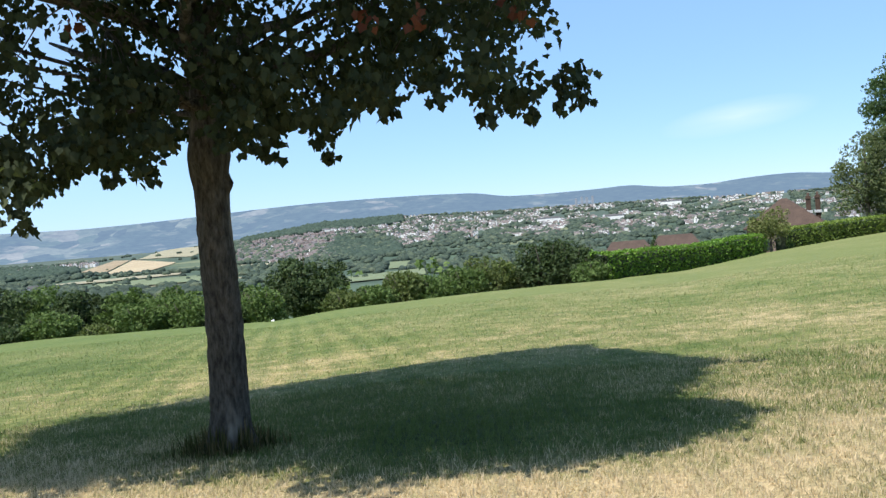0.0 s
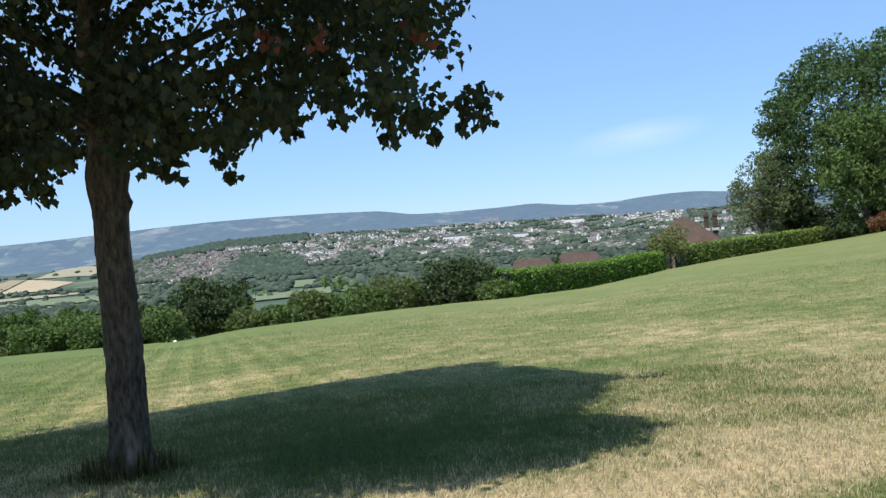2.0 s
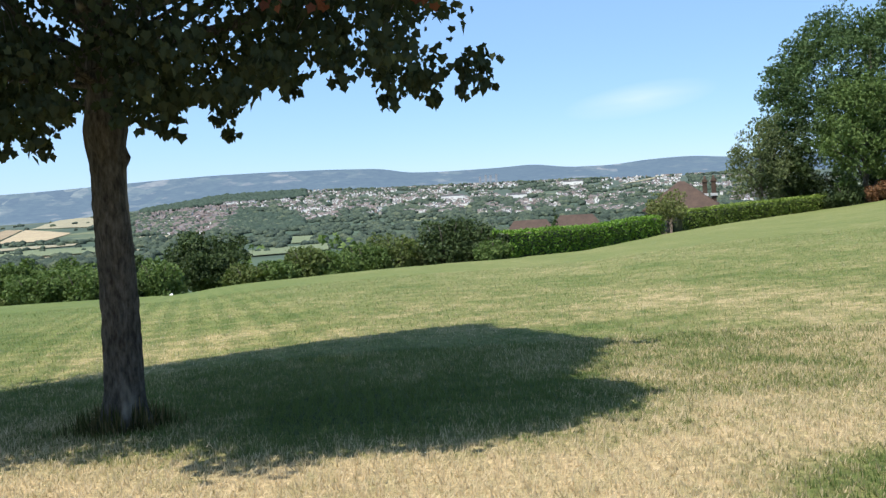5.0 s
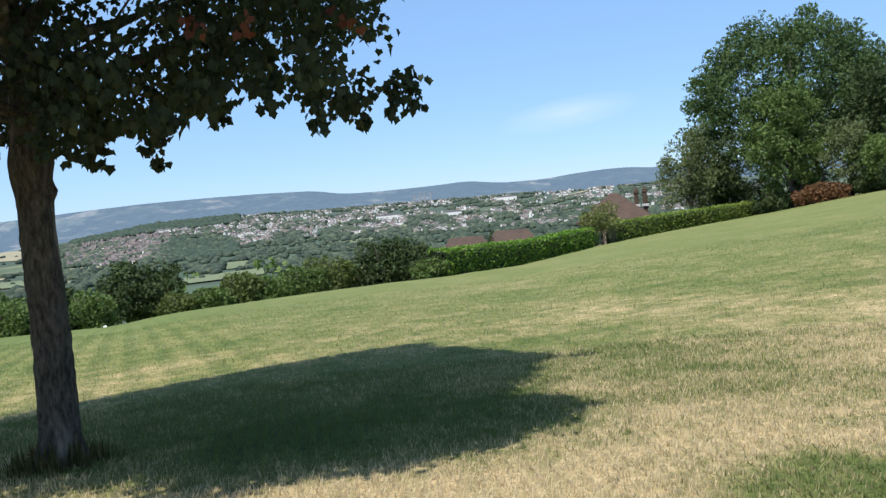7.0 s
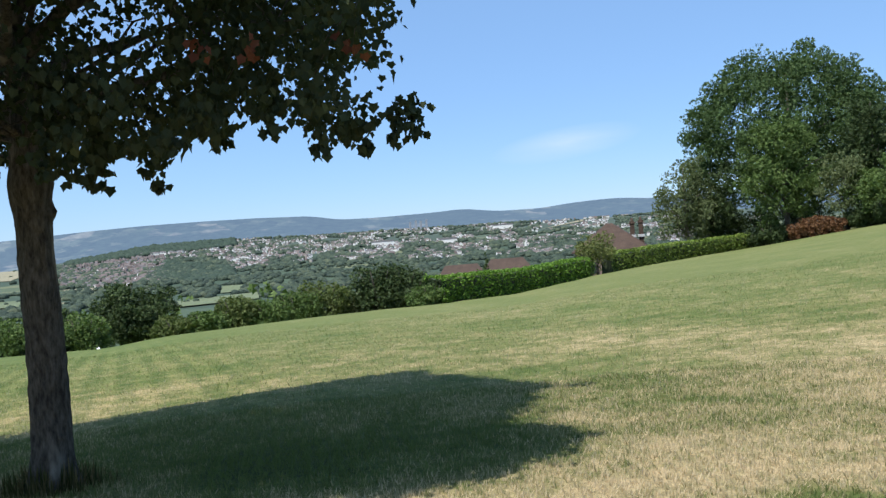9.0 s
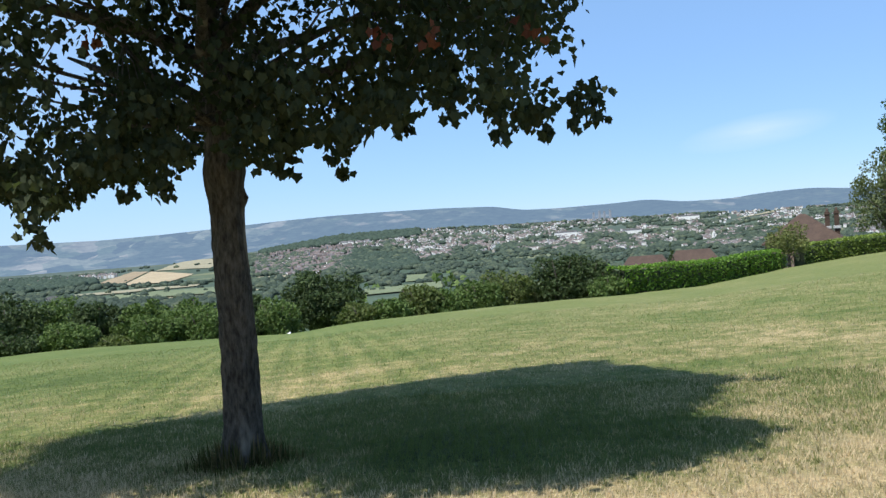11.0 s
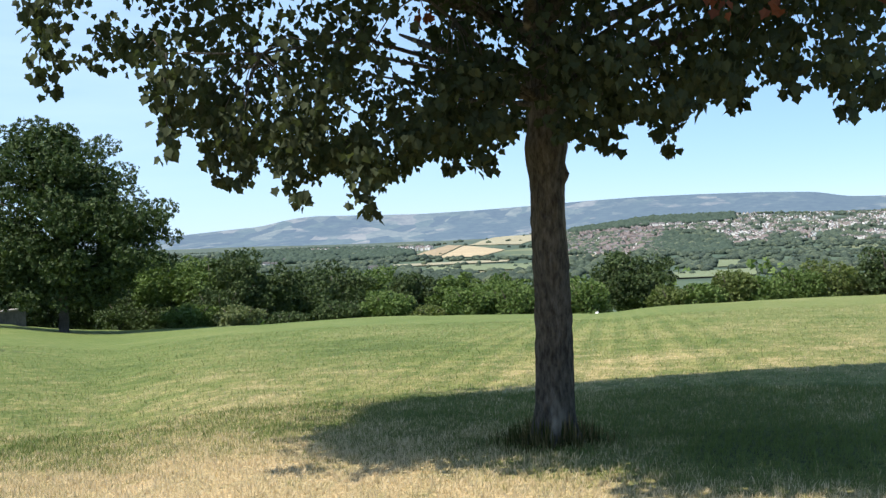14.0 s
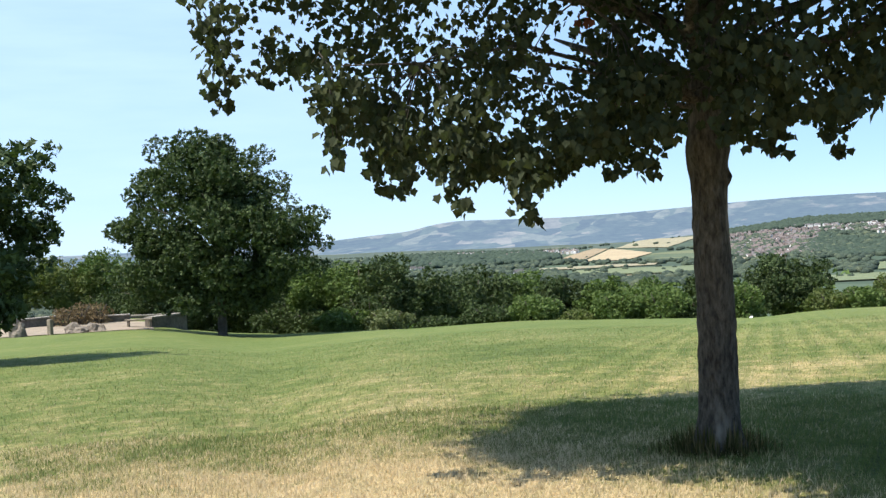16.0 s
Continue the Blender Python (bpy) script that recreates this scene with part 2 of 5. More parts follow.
def make_blade_material():
    """Single blades, some green and some straw, more straw where the turf is dry."""
    m, n, l, p = nodes_of("grass_blades")
    tc = n.new("ShaderNodeTexCoord")
    dry, axis, away = dryness_and_shade(n, l, tc.outputs["Object"])
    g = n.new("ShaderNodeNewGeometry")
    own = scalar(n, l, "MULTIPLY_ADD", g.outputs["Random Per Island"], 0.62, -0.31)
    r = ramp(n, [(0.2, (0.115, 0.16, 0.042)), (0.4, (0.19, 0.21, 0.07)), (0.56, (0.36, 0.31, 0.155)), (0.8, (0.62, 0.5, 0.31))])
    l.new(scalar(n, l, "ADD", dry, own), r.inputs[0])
    l.new(r.outputs[0], p.inputs["Base Color"])
    p.inputs["Roughness"].default_value = 0.6
    p.inputs["Specular IOR Level"].default_value = 0.25
    t = n.new("ShaderNodeBsdfTranslucent")
    l.new(r.outputs[0], t.inputs[0])
    mx = n.new("ShaderNodeMixShader")
    mx.inputs[0].default_value = 0.45
    l.new(p.outputs[0], mx.inputs[1])
    l.new(t.outputs[0], mx.inputs[2])
    l.new(mx.outputs[0], n["Material Output"].inputs[0])
    return m


TURF = make_field_material()
BLADES = make_blade_material()


def make_bark():
    """Grey-brown bark: long fissures, paler flakes and a few light scars."""
    m, n, l, p = nodes_of("bark")
    tc = n.new("ShaderNodeTexCoord")
    mp = n.new("ShaderNodeMapping")
    mp.inputs["Scale"].default_value = (1.0, 1.0, 0.32)
    l.new(tc.outputs["Object"], mp.inputs["Vector"])
    fis = noise_tex(n, l, 34.0, 6.0, 0.68, mp.outputs[0])
    mid = noise_tex(n, l, 7.0, 4.0, 0.6, mp.outputs[0])
    scar = noise_tex(n, l, 4.5, 3.0, 0.5, mp.outputs[0])
    r = ramp(n, [(0.34, (0.034, 0.03, 0.025)), (0.5, (0.086, 0.077, 0.065)), (0.7, (0.15, 0.138, 0.118))])
    l.new(fis.outputs["Fac"], r.inputs[0])
    v = ramp(n, [(0.3, (0.7, 0.68, 0.64)), (0.7, (1.15, 1.12, 1.06))])
    l.new(mid.outputs["Fac"], v.inputs[0])
    col = mix_rgb(n, l, 1.0, r.outputs[0], v.outputs[0], "MULTIPLY")
    s = ramp(n, [(0.6, (0, 0, 0)), (0.68, (0.7, 0.7, 0.7))])
    l.new(scar.outputs["Fac"], s.inputs[0])
    l.new(mix_rgb(n, l, s.outputs[0], col, (0.3, 0.26, 0.2)), p.inputs["Base Color"])
    p.inputs["Roughness"].default_value = 0.95
    p.inputs["Specular IOR Level"].default_value = 0.15
    b = n.new("ShaderNodeBump")
    b.inputs["Strength"].default_value, b.inputs["Distance"].default_value = 1.0, 0.03
    l.new(fis.outputs["Fac"], b.inputs["Height"])
    l.new(b.outputs[0], p.inputs["Normal"])
    return m


BARK = make_bark()
BARK_DARK = surface("oak_bark", [(0.3, (0.045, 0.038, 0.03)), (0.7, (0.11, 0.095, 0.075))], 2.0, 0.95, 0.6, 12.0, 0.03)
MAPLE = leaf_material("maple_leaves", [(0.0, (0.045, 0.054, 0.032)), (0.5, (0.055, 0.066, 0.038)), (0.9, (0.066, 0.079, 0.044)), (1.0, (0.088, 0.1, 0.052))], 0.36, 0.8, (0.95, 1.1, 0.6))
MAPLE_DEAD = leaf_material("withered_leaves", [(0.0, (0.1, 0.035, 0.022)), (1.0, (0.18, 0.07, 0.04))], 0.35, 0.7, (1, 0.8, 0.6))
OAK = leaf_material("oak_leaves", [(0.0, (0.032, 0.05, 0.022)), (0.6, (0.05, 0.076, 0.03)), (1.0, (0.085, 0.115, 0.048))], 0.18, 0.5)
BROAD = leaf_material("broad_leaves", [(0.0, (0.06, 0.095, 0.032)), (0.6, (0.09, 0.14, 0.042)), (1.0, (0.14, 0.19, 0.065))], 0.22, 0.55)
ASH = leaf_material("ash_leaves", [(0.0, (0.045, 0.078, 0.032)), (0.6, (0.068, 0.11, 0.042)), (1.0, (0.11, 0.155, 0.065))], 0.2, 0.55)
WILLOW = leaf_material("grey_leaves", [(0.0, (0.075, 0.1, 0.045)), (1.0, (0.16, 0.185, 0.09))], 0.22, 0.6)
YELLOWISH = leaf_material("yellow_green_leaves", [(0.0, (0.07, 0.1, 0.034)), (1.0, (0.13, 0.155, 0.055))], 0.25, 0.55)
PALE = leaf_material("pale_leaves", [(0.0, (0.1, 0.125, 0.045)), (1.0, (0.2, 0.215, 0.085))], 0.25, 0.6)
LAUREL = leaf_material("laurel_leaves", [(0.0, (0.06, 0.122, 0.022)), (0.6, (0.13, 0.238, 0.038)), (1.0, (0.21, 0.33, 0.066))], 0.3, 0.35)
IVY = leaf_material("hedge_leaves", [(0.0, (0.08, 0.13, 0.026)), (0.6, (0.165, 0.225, 0.05)), (1.0, (0.25, 0.31, 0.085))], 0.25, 0.45)
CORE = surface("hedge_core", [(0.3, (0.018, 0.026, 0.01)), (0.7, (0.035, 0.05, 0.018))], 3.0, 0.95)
RUST = leaf_material("russet_leaves", [(0.0, (0.1, 0.055, 0.03)), (1.0, (0.24, 0.125, 0.065))], 0.2, 0.7, (1, 0.8, 0.6))
DRY = leaf_material("dry_reed", [(0.0, (0.12, 0.09, 0.055)), (1.0, (0.26, 0.2, 0.12))], 0.2, 0.8, (1, 0.9, 0.7))


# ---- building blocks ----
def mesh_of(name, verts, faces, materials, indices=None, smooth=False):
    me = bpy.data.meshes.new(name)
    me.from_pydata([tuple(v) for v in verts], [], faces)
    for m in materials:
        me.materials.append(m)
    if indices is not None:
        me.polygons.foreach_set("material_index", indices)
    if smooth:
        me.polygons.foreach_set("use_smooth", [True] * len(me.polygons))
    me.update()
    return me


def part(name, data, material, parent, label=""):
    """Links a bmesh or mesh as one object under a thing or a part."""
    if isinstance(data, bmesh.types.BMesh):
        me = bpy.data.meshes.new(name)
        data.to_mesh(me)
        data.free()
        data = me
    if material and not data.materials:
        data.materials.append(material)
    ob = new(name, data)
    ob.parent = parent
    if label:
        tagged(ob, label)
    return ob


def thing(name, at, label, category, group="", kind=""):
    ob = new(name)
    ob.matrix_basis = Matrix.Translation(at)
    return tagged(ob, label, category, group, kind)


def scatter(verts, faces, places, turns, sizes):
    """Joined copies of a small template: verts (k,3), turns (n,3,3), sizes (n,)."""
    v = np.asarray(verts, float)
    out = np.einsum("nij,kj->nki", turns, v) * np.asarray(sizes)[:, None, None] + np.asarray(places)[:, None, :]
    k = len(v)
    fs = []
    for i in range(len(places)):
        o = i * k
        fs += [tuple(o + a for a in f) for f in faces]
    return out.reshape(-1, 3), fs


def spin(rng, n, droop=None):
    """Random rotations; with droop the leaf tips (local +y) hang down by that share and the faces look outwards."""
    a = rng.uniform(0, 2 * np.pi, n)
    if droop is None:
        q = rng.normal(size=(n, 4))
        q /= np.linalg.norm(q, axis=1)[:, None]
        w, x, y, z = q.T
        return np.stack([np.stack([1 - 2 * (y * y + z * z), 2 * (x * y - z * w), 2 * (x * z + y * w)], 1),
                         np.stack([2 * (x * y + z * w), 1 - 2 * (x * x + z * z), 2 * (y * z - x * w)], 1),
                         np.stack([2 * (x * z - y * w), 2 * (y * z + x * w), 1 - 2 * (x * x + y * y)], 1)], 1)
    tip = np.stack([np.cos(a), np.sin(a), -droop * rng.uniform(0.3, 1.9, n)], 1)
    tip /= np.linalg.norm(tip, axis=1)[:, None]
    up = rng.normal(size=(n, 3)) * 0.55 + (0, 0, 1)
    side = np.cross(tip, up)
    side /= np.linalg.norm(side, axis=1)[:, None]
    nor = np.cross(side, tip)
    return np.stack([side, tip, nor], 2)


def tube(bm, path, radii, sides=8, wobble=0.0, rng=None, cap=True):
    """A tapered limb along a path."""
    rings = []
    up = Vector((0.3, 0.9, 0.2)).normalized()
    for i, (p, r) in enumerate(zip(path, radii)):
        p = Vector(p)
        d = (Vector(path[min(i + 1, len(path) - 1)]) - Vector(path[max(i - 1, 0)])).normalized()
        x = d.cross(up)
        x = x.normalized() if x.length > 1e-4 else Vector((1, 0, 0))
        y = d.cross(x)
        ring = []
        for k in range(sides):
            a = 2 * math.pi * k / sides
            q = r * (1 + (rng.uniform(-wobble, wobble) if rng is not None else 0))
            ring.append(bm.verts.new(p + (x * math.cos(a) + y * math.sin(a)) * q))
        rings.append(ring)
    for a, b in zip(rings, rings[1:]):
        for k in range(sides):
            f = bm.faces.new((a[k], a[(k + 1) % sides], b[(k + 1) % sides], b[k]))
            f.smooth = True
    if cap:
        bm.faces.new(rings[-1])
    return rings


def box(bm, lo, hi, bevel=0.0):
    r = bmesh.ops.create_cube(bm, size=1.0)
    for v in r["verts"]:
        v.co = Vector([lo[i] + (v.co[i] + 0.5) * (hi[i] - lo[i]) for i in range(3)])
    if bevel:
        edges = list({e for v in r["verts"] for e in v.link_edges})
        bmesh.ops.bevel(bm, geom=edges, offset=bevel, segments=2, affect="EDGES", profile=0.6)
    return r["verts"]


def pol(az, d):
    return d * math.sin(radians(az)), d * math.cos(radians(az))


# ---- the lie of the land: azimuth from the viewpoint, distance, height ----
EDGE_AZ = [-180, -110, -60, -48, -40, -38, -36, -33.5, -27, -21, -9, -5.6, 2.5, 8, 12.7, 16.5, 24, 30, 37, 60, 110, 180]
EDGE_D = [80, 80, 70, 66, 66, 70, 72, 70, 62, 60, 55, 56, 58, 60, 70, 80, 100, 92, 80, 80, 80, 80]
EDGE_Z = [3, 0, -2.2, -2.93, -3.02, -3.5, -4.08, -4.2, -3.72, -3.42, -3.29, -3.1, -2.94, -3.02, -3.48, -3.33, -3.11, -1.55, -0.05, 2.2, 5, 3]
FAR_AZ = [-180, -90, -50, -40, -34, -28, -22, -18, -15, -12, -10.5, -9, -7, -3, -1, 2, 8, 13, 19, 26, 40, 90, 180]
FAR_D = [130, 300, 700, 1150, 1700, 2400, 3100, 3300, 4860]
FAR_EL = {
    130: [0, -3, -5.5, -6, -6.5, -7, -7, -7, -7, -7, -7, -7, -7, -7, -7, -7, -6.5, -5, -3.5, -2.2, -0.6, 1, 1],
    300: [0, -3, -5, -5, -5, -5, -5.2, -5.4, -5.5, -5.5, -5.5, -5.5, -5.5, -5.5, -5.5, -5.5, -5.5, -4.8, -3.5, -2.5, -1, 0.5, 1],
    700: [0, -2.5, -3.2, -3.2, -3.1, -3.1, -3.3, -3.5, -3.6, -3.7, -3.8, -3.8, -3.9, -3.9, -3.9, -3.9, -3.8, -3.6, -3.0, -2.4, -1, 0.5, 1],
    1150: [0, -2.0, -2.4, -2.4, -2.4, -2.4, -2.5, -2.5, -2.6, -2.7, -2.8, -2.8, -2.9, -2.9, -2.9, -2.8, -2.7, -2.6, -2.3, -2.0, -1, 0.5, 1],
    1700: [0, -1.6, -1.9, -1.9, -1.9, -1.9, -1.95, -1.95, -1.9, -1.9, -1.95, -2.0, -2.0, -2.0, -2.0, -2.0, -2.0, -1.95, -1.8, -1.6, -1, 0.3, 0.5],
    2400: [0, -1.2, -1.4, -1.4, -1.45, -1.45, -1.5, -1.4, -1.2, -1.05, -1.0, -0.9, -0.85, -0.85, -0.95, -1.05, -1.1, -1.15, -1.2, -1.15, -0.8, 0.2, 0.3],
    3100: [0, -0.9, -1.1, -1.1, -1.15, -1.15, -1.25, -1.25, -1.05, -0.85, -0.74, -0.55, -0.32, -0.3, -0.3, -0.42, -0.5, -0.55, -0.62, -0.7, -0.6, 0.1, 0.2],
    3300: [0, -0.9, -1.2, -1.2, -1.2, -1.2, -1.4, -1.5, -1.5, -1.5, -1.4, -1.3, -1.0, -0.9, -0.9, -0.9, -0.9, -0.9, -0.9, -0.9, -0.6, 0.1, 0.1],
    4860: [0, -0.5, -0.7, -0.7, -0.7, -0.7, -0.7, -0.7, -0.7, -0.7, -0.7, -0.7, -0.7, -0.7, -0.7, -0.7, -0.7, -0.7, -0.7, -0.6, -0.3, 0, 0],
}


def fbm(x, y, s, o=4):
    return noise.fractal(Vector((x / s, y / s, 3.7)), 0.8, 2.0, o)


def soft_interp(az, xs, ys):
    return sum(np.interp(az + k, xs, ys) * w for k, w in ((-1.2, 0.15), (-0.6, 0.2), (0, 0.3), (0.6, 0.2), (1.2, 0.15)))


GRID = np.arange(-180, 180.01, 0.2)
GRID_D = soft_interp(GRID, EDGE_AZ, EDGE_D).tolist()
GRID_Z = soft_interp(GRID, EDGE_AZ, EDGE_Z).tolist()
GRID_FAR = (1.6 + np.array(FAR_D)[:, None] * np.tan(np.radians([soft_interp(GRID, FAR_AZ, FAR_EL[q]) for q in FAR_D]))).T.tolist()
LOG_D = [math.log(q) for q in FAR_D]


def height(x, y, rough=True):
    """The ground's height at a place."""
    d = math.hypot(x, y)
    g = (math.degrees(math.atan2(x, y)) + 180) / 0.2
    i = min(int(g), len(GRID_D) - 2)
    f = g - i
    de = GRID_D[i] + (GRID_D[i + 1] - GRID_D[i]) * f
    ze = GRID_Z[i] + (GRID_Z[i + 1] - GRID_Z[i]) * f
    if d <= de:
        u = max(0.0, (d - 7.0) / (de - 7.0))
        return ze * u ** (1.12 - 0.2 * max(0.0, min(1.0, (152 - i * 0.2) / 6))) + 0.025 * fbm(x, y, 5.0, 2) * min(1.0, d / 6.0)
    # a level terrace where the circle is paved
    de += 13.0 * max(0.0, min(1.0, (-i * 0.2 + 180 - 38.2) / 1.5)) * max(0.0, min(1.0, (58 + i * 0.2 - 180) / 6))
    if d <= de:
        return ze
    q = math.log(d)
    if q <= LOG_D[0]:
        b = GRID_FAR[i][0] + (GRID_FAR[i + 1][0] - GRID_FAR[i][0]) * f
        le = math.log(de)
        z = ze + (b - ze) * (q - le) / (LOG_D[0] - le)
    else:
        k = next((j for j in range(1, len(LOG_D)) if q <= LOG_D[j]), len(LOG_D) - 1)
        u = min(1.0, (q - LOG_D[k - 1]) / (LOG_D[k] - LOG_D[k - 1]))
        a, b = [GRID_FAR[i][j] + (GRID_FAR[i + 1][j] - GRID_FAR[i][j]) * f for j in (k - 1, k)]
        z = a + (b - a) * u
    if rough:
        k = min(1.0, max(0.0, (d - de) / 400.0))
        z += k * 1.2 * fbm(x, y, 160.0)
    return z


def on(az, d):
    x, y = pol(az, d)
    return x, y, height(x, y)


def build_ground():
    azs = list(np.arange(-180, -60, 5.0)) + list(np.arange(-60, 60, 0.5)) + list(np.arange(60, 180, 5.0))
    ds = [1.5 * 1.06 ** i for i in range(90)]
    ds = [d for d in ds if d < 250] + [250 * 1.035 ** i for i in range(88)]
    ds = [d for d in ds if d < 4860]
    verts, faces = [(0, 0, 0)], []
    n = len(azs)
    for d in ds:
        for a in azs:
            x, y = pol(a, d)
            verts.append((x, y, height(x, y)))
    for k in range(n):
        faces.append((0, 1 + (k + 1) % n, 1 + k))
    for i in range(len(ds) - 1):
        for k in range(n):
            a, b = 1 + i * n + k, 1 + i * n + (k + 1) % n
            faces.append((a, b, b + n, a + n))
    ob = new("ground", mesh_of("ground", verts, faces, [TURF], smooth=True))
    return tagged(ob, "sloping mown grass field with dry straw patches above a valley", "ground", kind="structure")


ground = build_ground()


# far hills, kilometres away, pale with the depth of air: a plain backdrop behind the town
HILL_AZ = [-70, -50, -35, -31.5, -28, -26.3, -24.9, -23.7, -21, -18, -15.2, -12.3, -9.3, -6.5, -3.6, -0.7, 2, 3.4, 5.2, 8.2, 9.9, 11.7, 14, 15.4, 16.9, 18.2, 19.6, 30, 55]
HILL_EL = [-0.1, -0.2, -0.24, -0.26, 0.0, 0.1, 0.4, 0.53, 0.47, 0.41, 0.47, 0.58, 0.72, 0.8, 0.8, 0.76, 0.65, 0.36, 0.31, 0.34, 0.42, 0.16, 0.14, 0.28, 0.35, 0.35, 0.2, 0.2, 0.2]


def make_backdrop_material():
    m, n, l, p = nodes_of("distant_hills")
    tc = n.new("ShaderNodeTexCoord")
    vec = tc.outputs["Object"]
    wob = noise_tex(n, l, 0.004, 3.0, 0.5, vec)
    ad = n.new("ShaderNodeVectorMath")
    ad.operation = "MULTIPLY_ADD"
    l.new(wob.outputs["Color"], ad.inputs[0])
    ad.inputs[1].default_value = (0.9, 0.9, 0.0)
    squash = n.new("ShaderNodeMapping")
    squash.inputs["Scale"].default_value = (0.017, 0.0095, 0.0)
    l.new(vec, squash.inputs["Vector"])
    l.new(squash.outputs[0], ad.inputs[2])
    vo = n.new("ShaderNodeTexVoronoi")
    vo.inputs["Scale"].default_value = 1.0
    l.new(ad.outputs[0], vo.inputs["Vector"])
    sep = n.new("ShaderNodeSeparateColor")
    l.new(vo.outputs["Color"], sep.inputs[0])
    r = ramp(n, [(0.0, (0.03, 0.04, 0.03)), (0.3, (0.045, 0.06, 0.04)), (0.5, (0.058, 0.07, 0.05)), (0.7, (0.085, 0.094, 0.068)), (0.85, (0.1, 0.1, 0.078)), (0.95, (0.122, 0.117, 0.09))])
    r.color_ramp.interpolation = "CONSTANT"
    l.new(sep.outputs[0], r.inputs[0])
    wood = noise_tex(n, l, 0.0032, 6.0, 0.68, vec)
    axis = n.new("ShaderNodeSeparateXYZ")
    l.new(vec, axis.inputs[0])
    # woods and moor cover the long ridge, the spur at its end is farmed
    cover = scalar(n, l, "ADD", wood.outputs["Fac"], fade(n, l, axis.outputs[0], -1500.0, -300.0, -0.03, 0.09))
    wr = ramp(n, [(0.47, (0, 0, 0)), (0.56, (1, 1, 1))])
    l.new(cover, wr.inputs[0])
    grain = noise_tex(n, l, 0.03, 5.0, 0.7, vec)
    gr = ramp(n, [(0.3, (0.6, 0.62, 0.6)), (0.7, (1.35, 1.32, 1.3))])
    l.new(grain.outputs["Fac"], gr.inputs[0])
    land = mix_rgb(n, l, wr.outputs[0], r.outputs[0], (0.032, 0.044, 0.032))
    l.new(mix_rgb(n, l, 1.0, land, gr.outputs[0], "MULTIPLY"), p.inputs["Base Color"])
    p.inputs["Roughness"].default_value = 1.0
    p.inputs["Specular IOR Level"].default_value = 0.0
    # a blue glow stands in for the haze in front of the hills
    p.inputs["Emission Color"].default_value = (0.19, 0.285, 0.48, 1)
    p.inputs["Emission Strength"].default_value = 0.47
    return m


def build_hills():
    azs = list(np.arange(-68, 54, 0.3))
    steps = [3220, 3400, 3600, 3800, 3950, 4060, 4150, 4230, 4300, 4370, 4440, 4500, 4560, 4620, 4660, 4700, 4850]
    verts, faces = [], []
    for d in steps:
        u = min(1.0, (d - 3220) / (4660 - 3220))
        for a in azs:
            top = float(np.mean([np.interp(a + k, HILL_AZ, HILL_EL) for k in (-0.4, 0, 0.4)]))
            low = float(soft_interp(a, FAR_AZ, FAR_EL[3300])) - 0.15
            rise_up = 0.28 * u + 0.72 * max(0.0, (u - 0.35) / 0.65) ** 1.5
            e = low + (top - low) * rise_up if d <= 4660 else top - 0.25 * (d - 4660) / 100
            x, y = pol(a, d)
            z = 1.6 + d * math.tan(radians(e)) + 9.0 * fbm(x, y, 330.0) * math.sin(min(1.0, u) * math.pi) * (0.3 + 0.7 * u)
            verts.append((x, y, z))
    n = len(azs)
    for i in range(len(steps) - 1):
        for k in range(n - 1):
            a = i * n + k
            faces.append((a, a + 1, a + 1 + n, a + n))
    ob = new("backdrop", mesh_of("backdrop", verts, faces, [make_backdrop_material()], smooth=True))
    return tagged(ob, "blue-grey distant hills with faint fields and woods", "hills", kind="structure")


build_hills()


# ---- trees ----
SPRIG = ([], [])
for k in range(4):
    a = 2.4 * k
    c = Vector((0.34 * math.cos(a), 0.34 * math.sin(a), 0.22 * math.sin(3.1 * k)))
    d = Vector((math.cos(a + 0.7), math.sin(a + 0.7), 0.5 * math.cos(2.3 * k))).normalized()
    s = d.cross(Vector((0.2, 0.1, 1))).normalized() * 0.24
    o = len(SPRIG[0])
    SPRIG[0].extend([tuple(c - d * 0.28 + s * 1.05), tuple(c - d * 0.28 - s * 1.05), tuple(c + d * 0.38)])
    SPRIG[1].append((o, o + 1, o + 2))


def crown_mesh(name, blobs, count, size, material, seed, droop=None, thin=0.0):
    """Sprigs of leaves on and in a set of ellipsoids, thicker towards their skins."""
    rng = np.random.default_rng(seed)
    w = np.array([(b[3] * b[4] + b[4] * b[5] + b[3] * b[5]) for b in blobs])
    pick = rng.choice(len(blobs), count, p=w / w.sum())
    b = np.array(blobs)[pick]
    v = rng.normal(size=(count, 3))
    v /= np.linalg.norm(v, axis=1)[:, None]
    r = 1.0 - np.abs(rng.normal(0, 0.2, count)) + rng.normal(0, 0.05, count)
    lump = np.array([noise.noise(Vector(q) * 2.6 + Vector((seed, p, 0))) for q, p in zip(v, pick)])
    if thin:
        keep = lump > -thin
        v, r, lump, b = v[keep], r[keep], lump[keep], b[keep]
    r = np.clip(r + 0.16 * lump, 0.15, 1.08)
    p = b[:, :3] + v * r[:, None] * b[:, 3:]
    n = len(p)
    vs, fs = scatter(*SPRIG, p, spin(rng, n, droop), size * rng.uniform(0.7, 1.3, n))
    return mesh_of(name, vs, fs, [material])


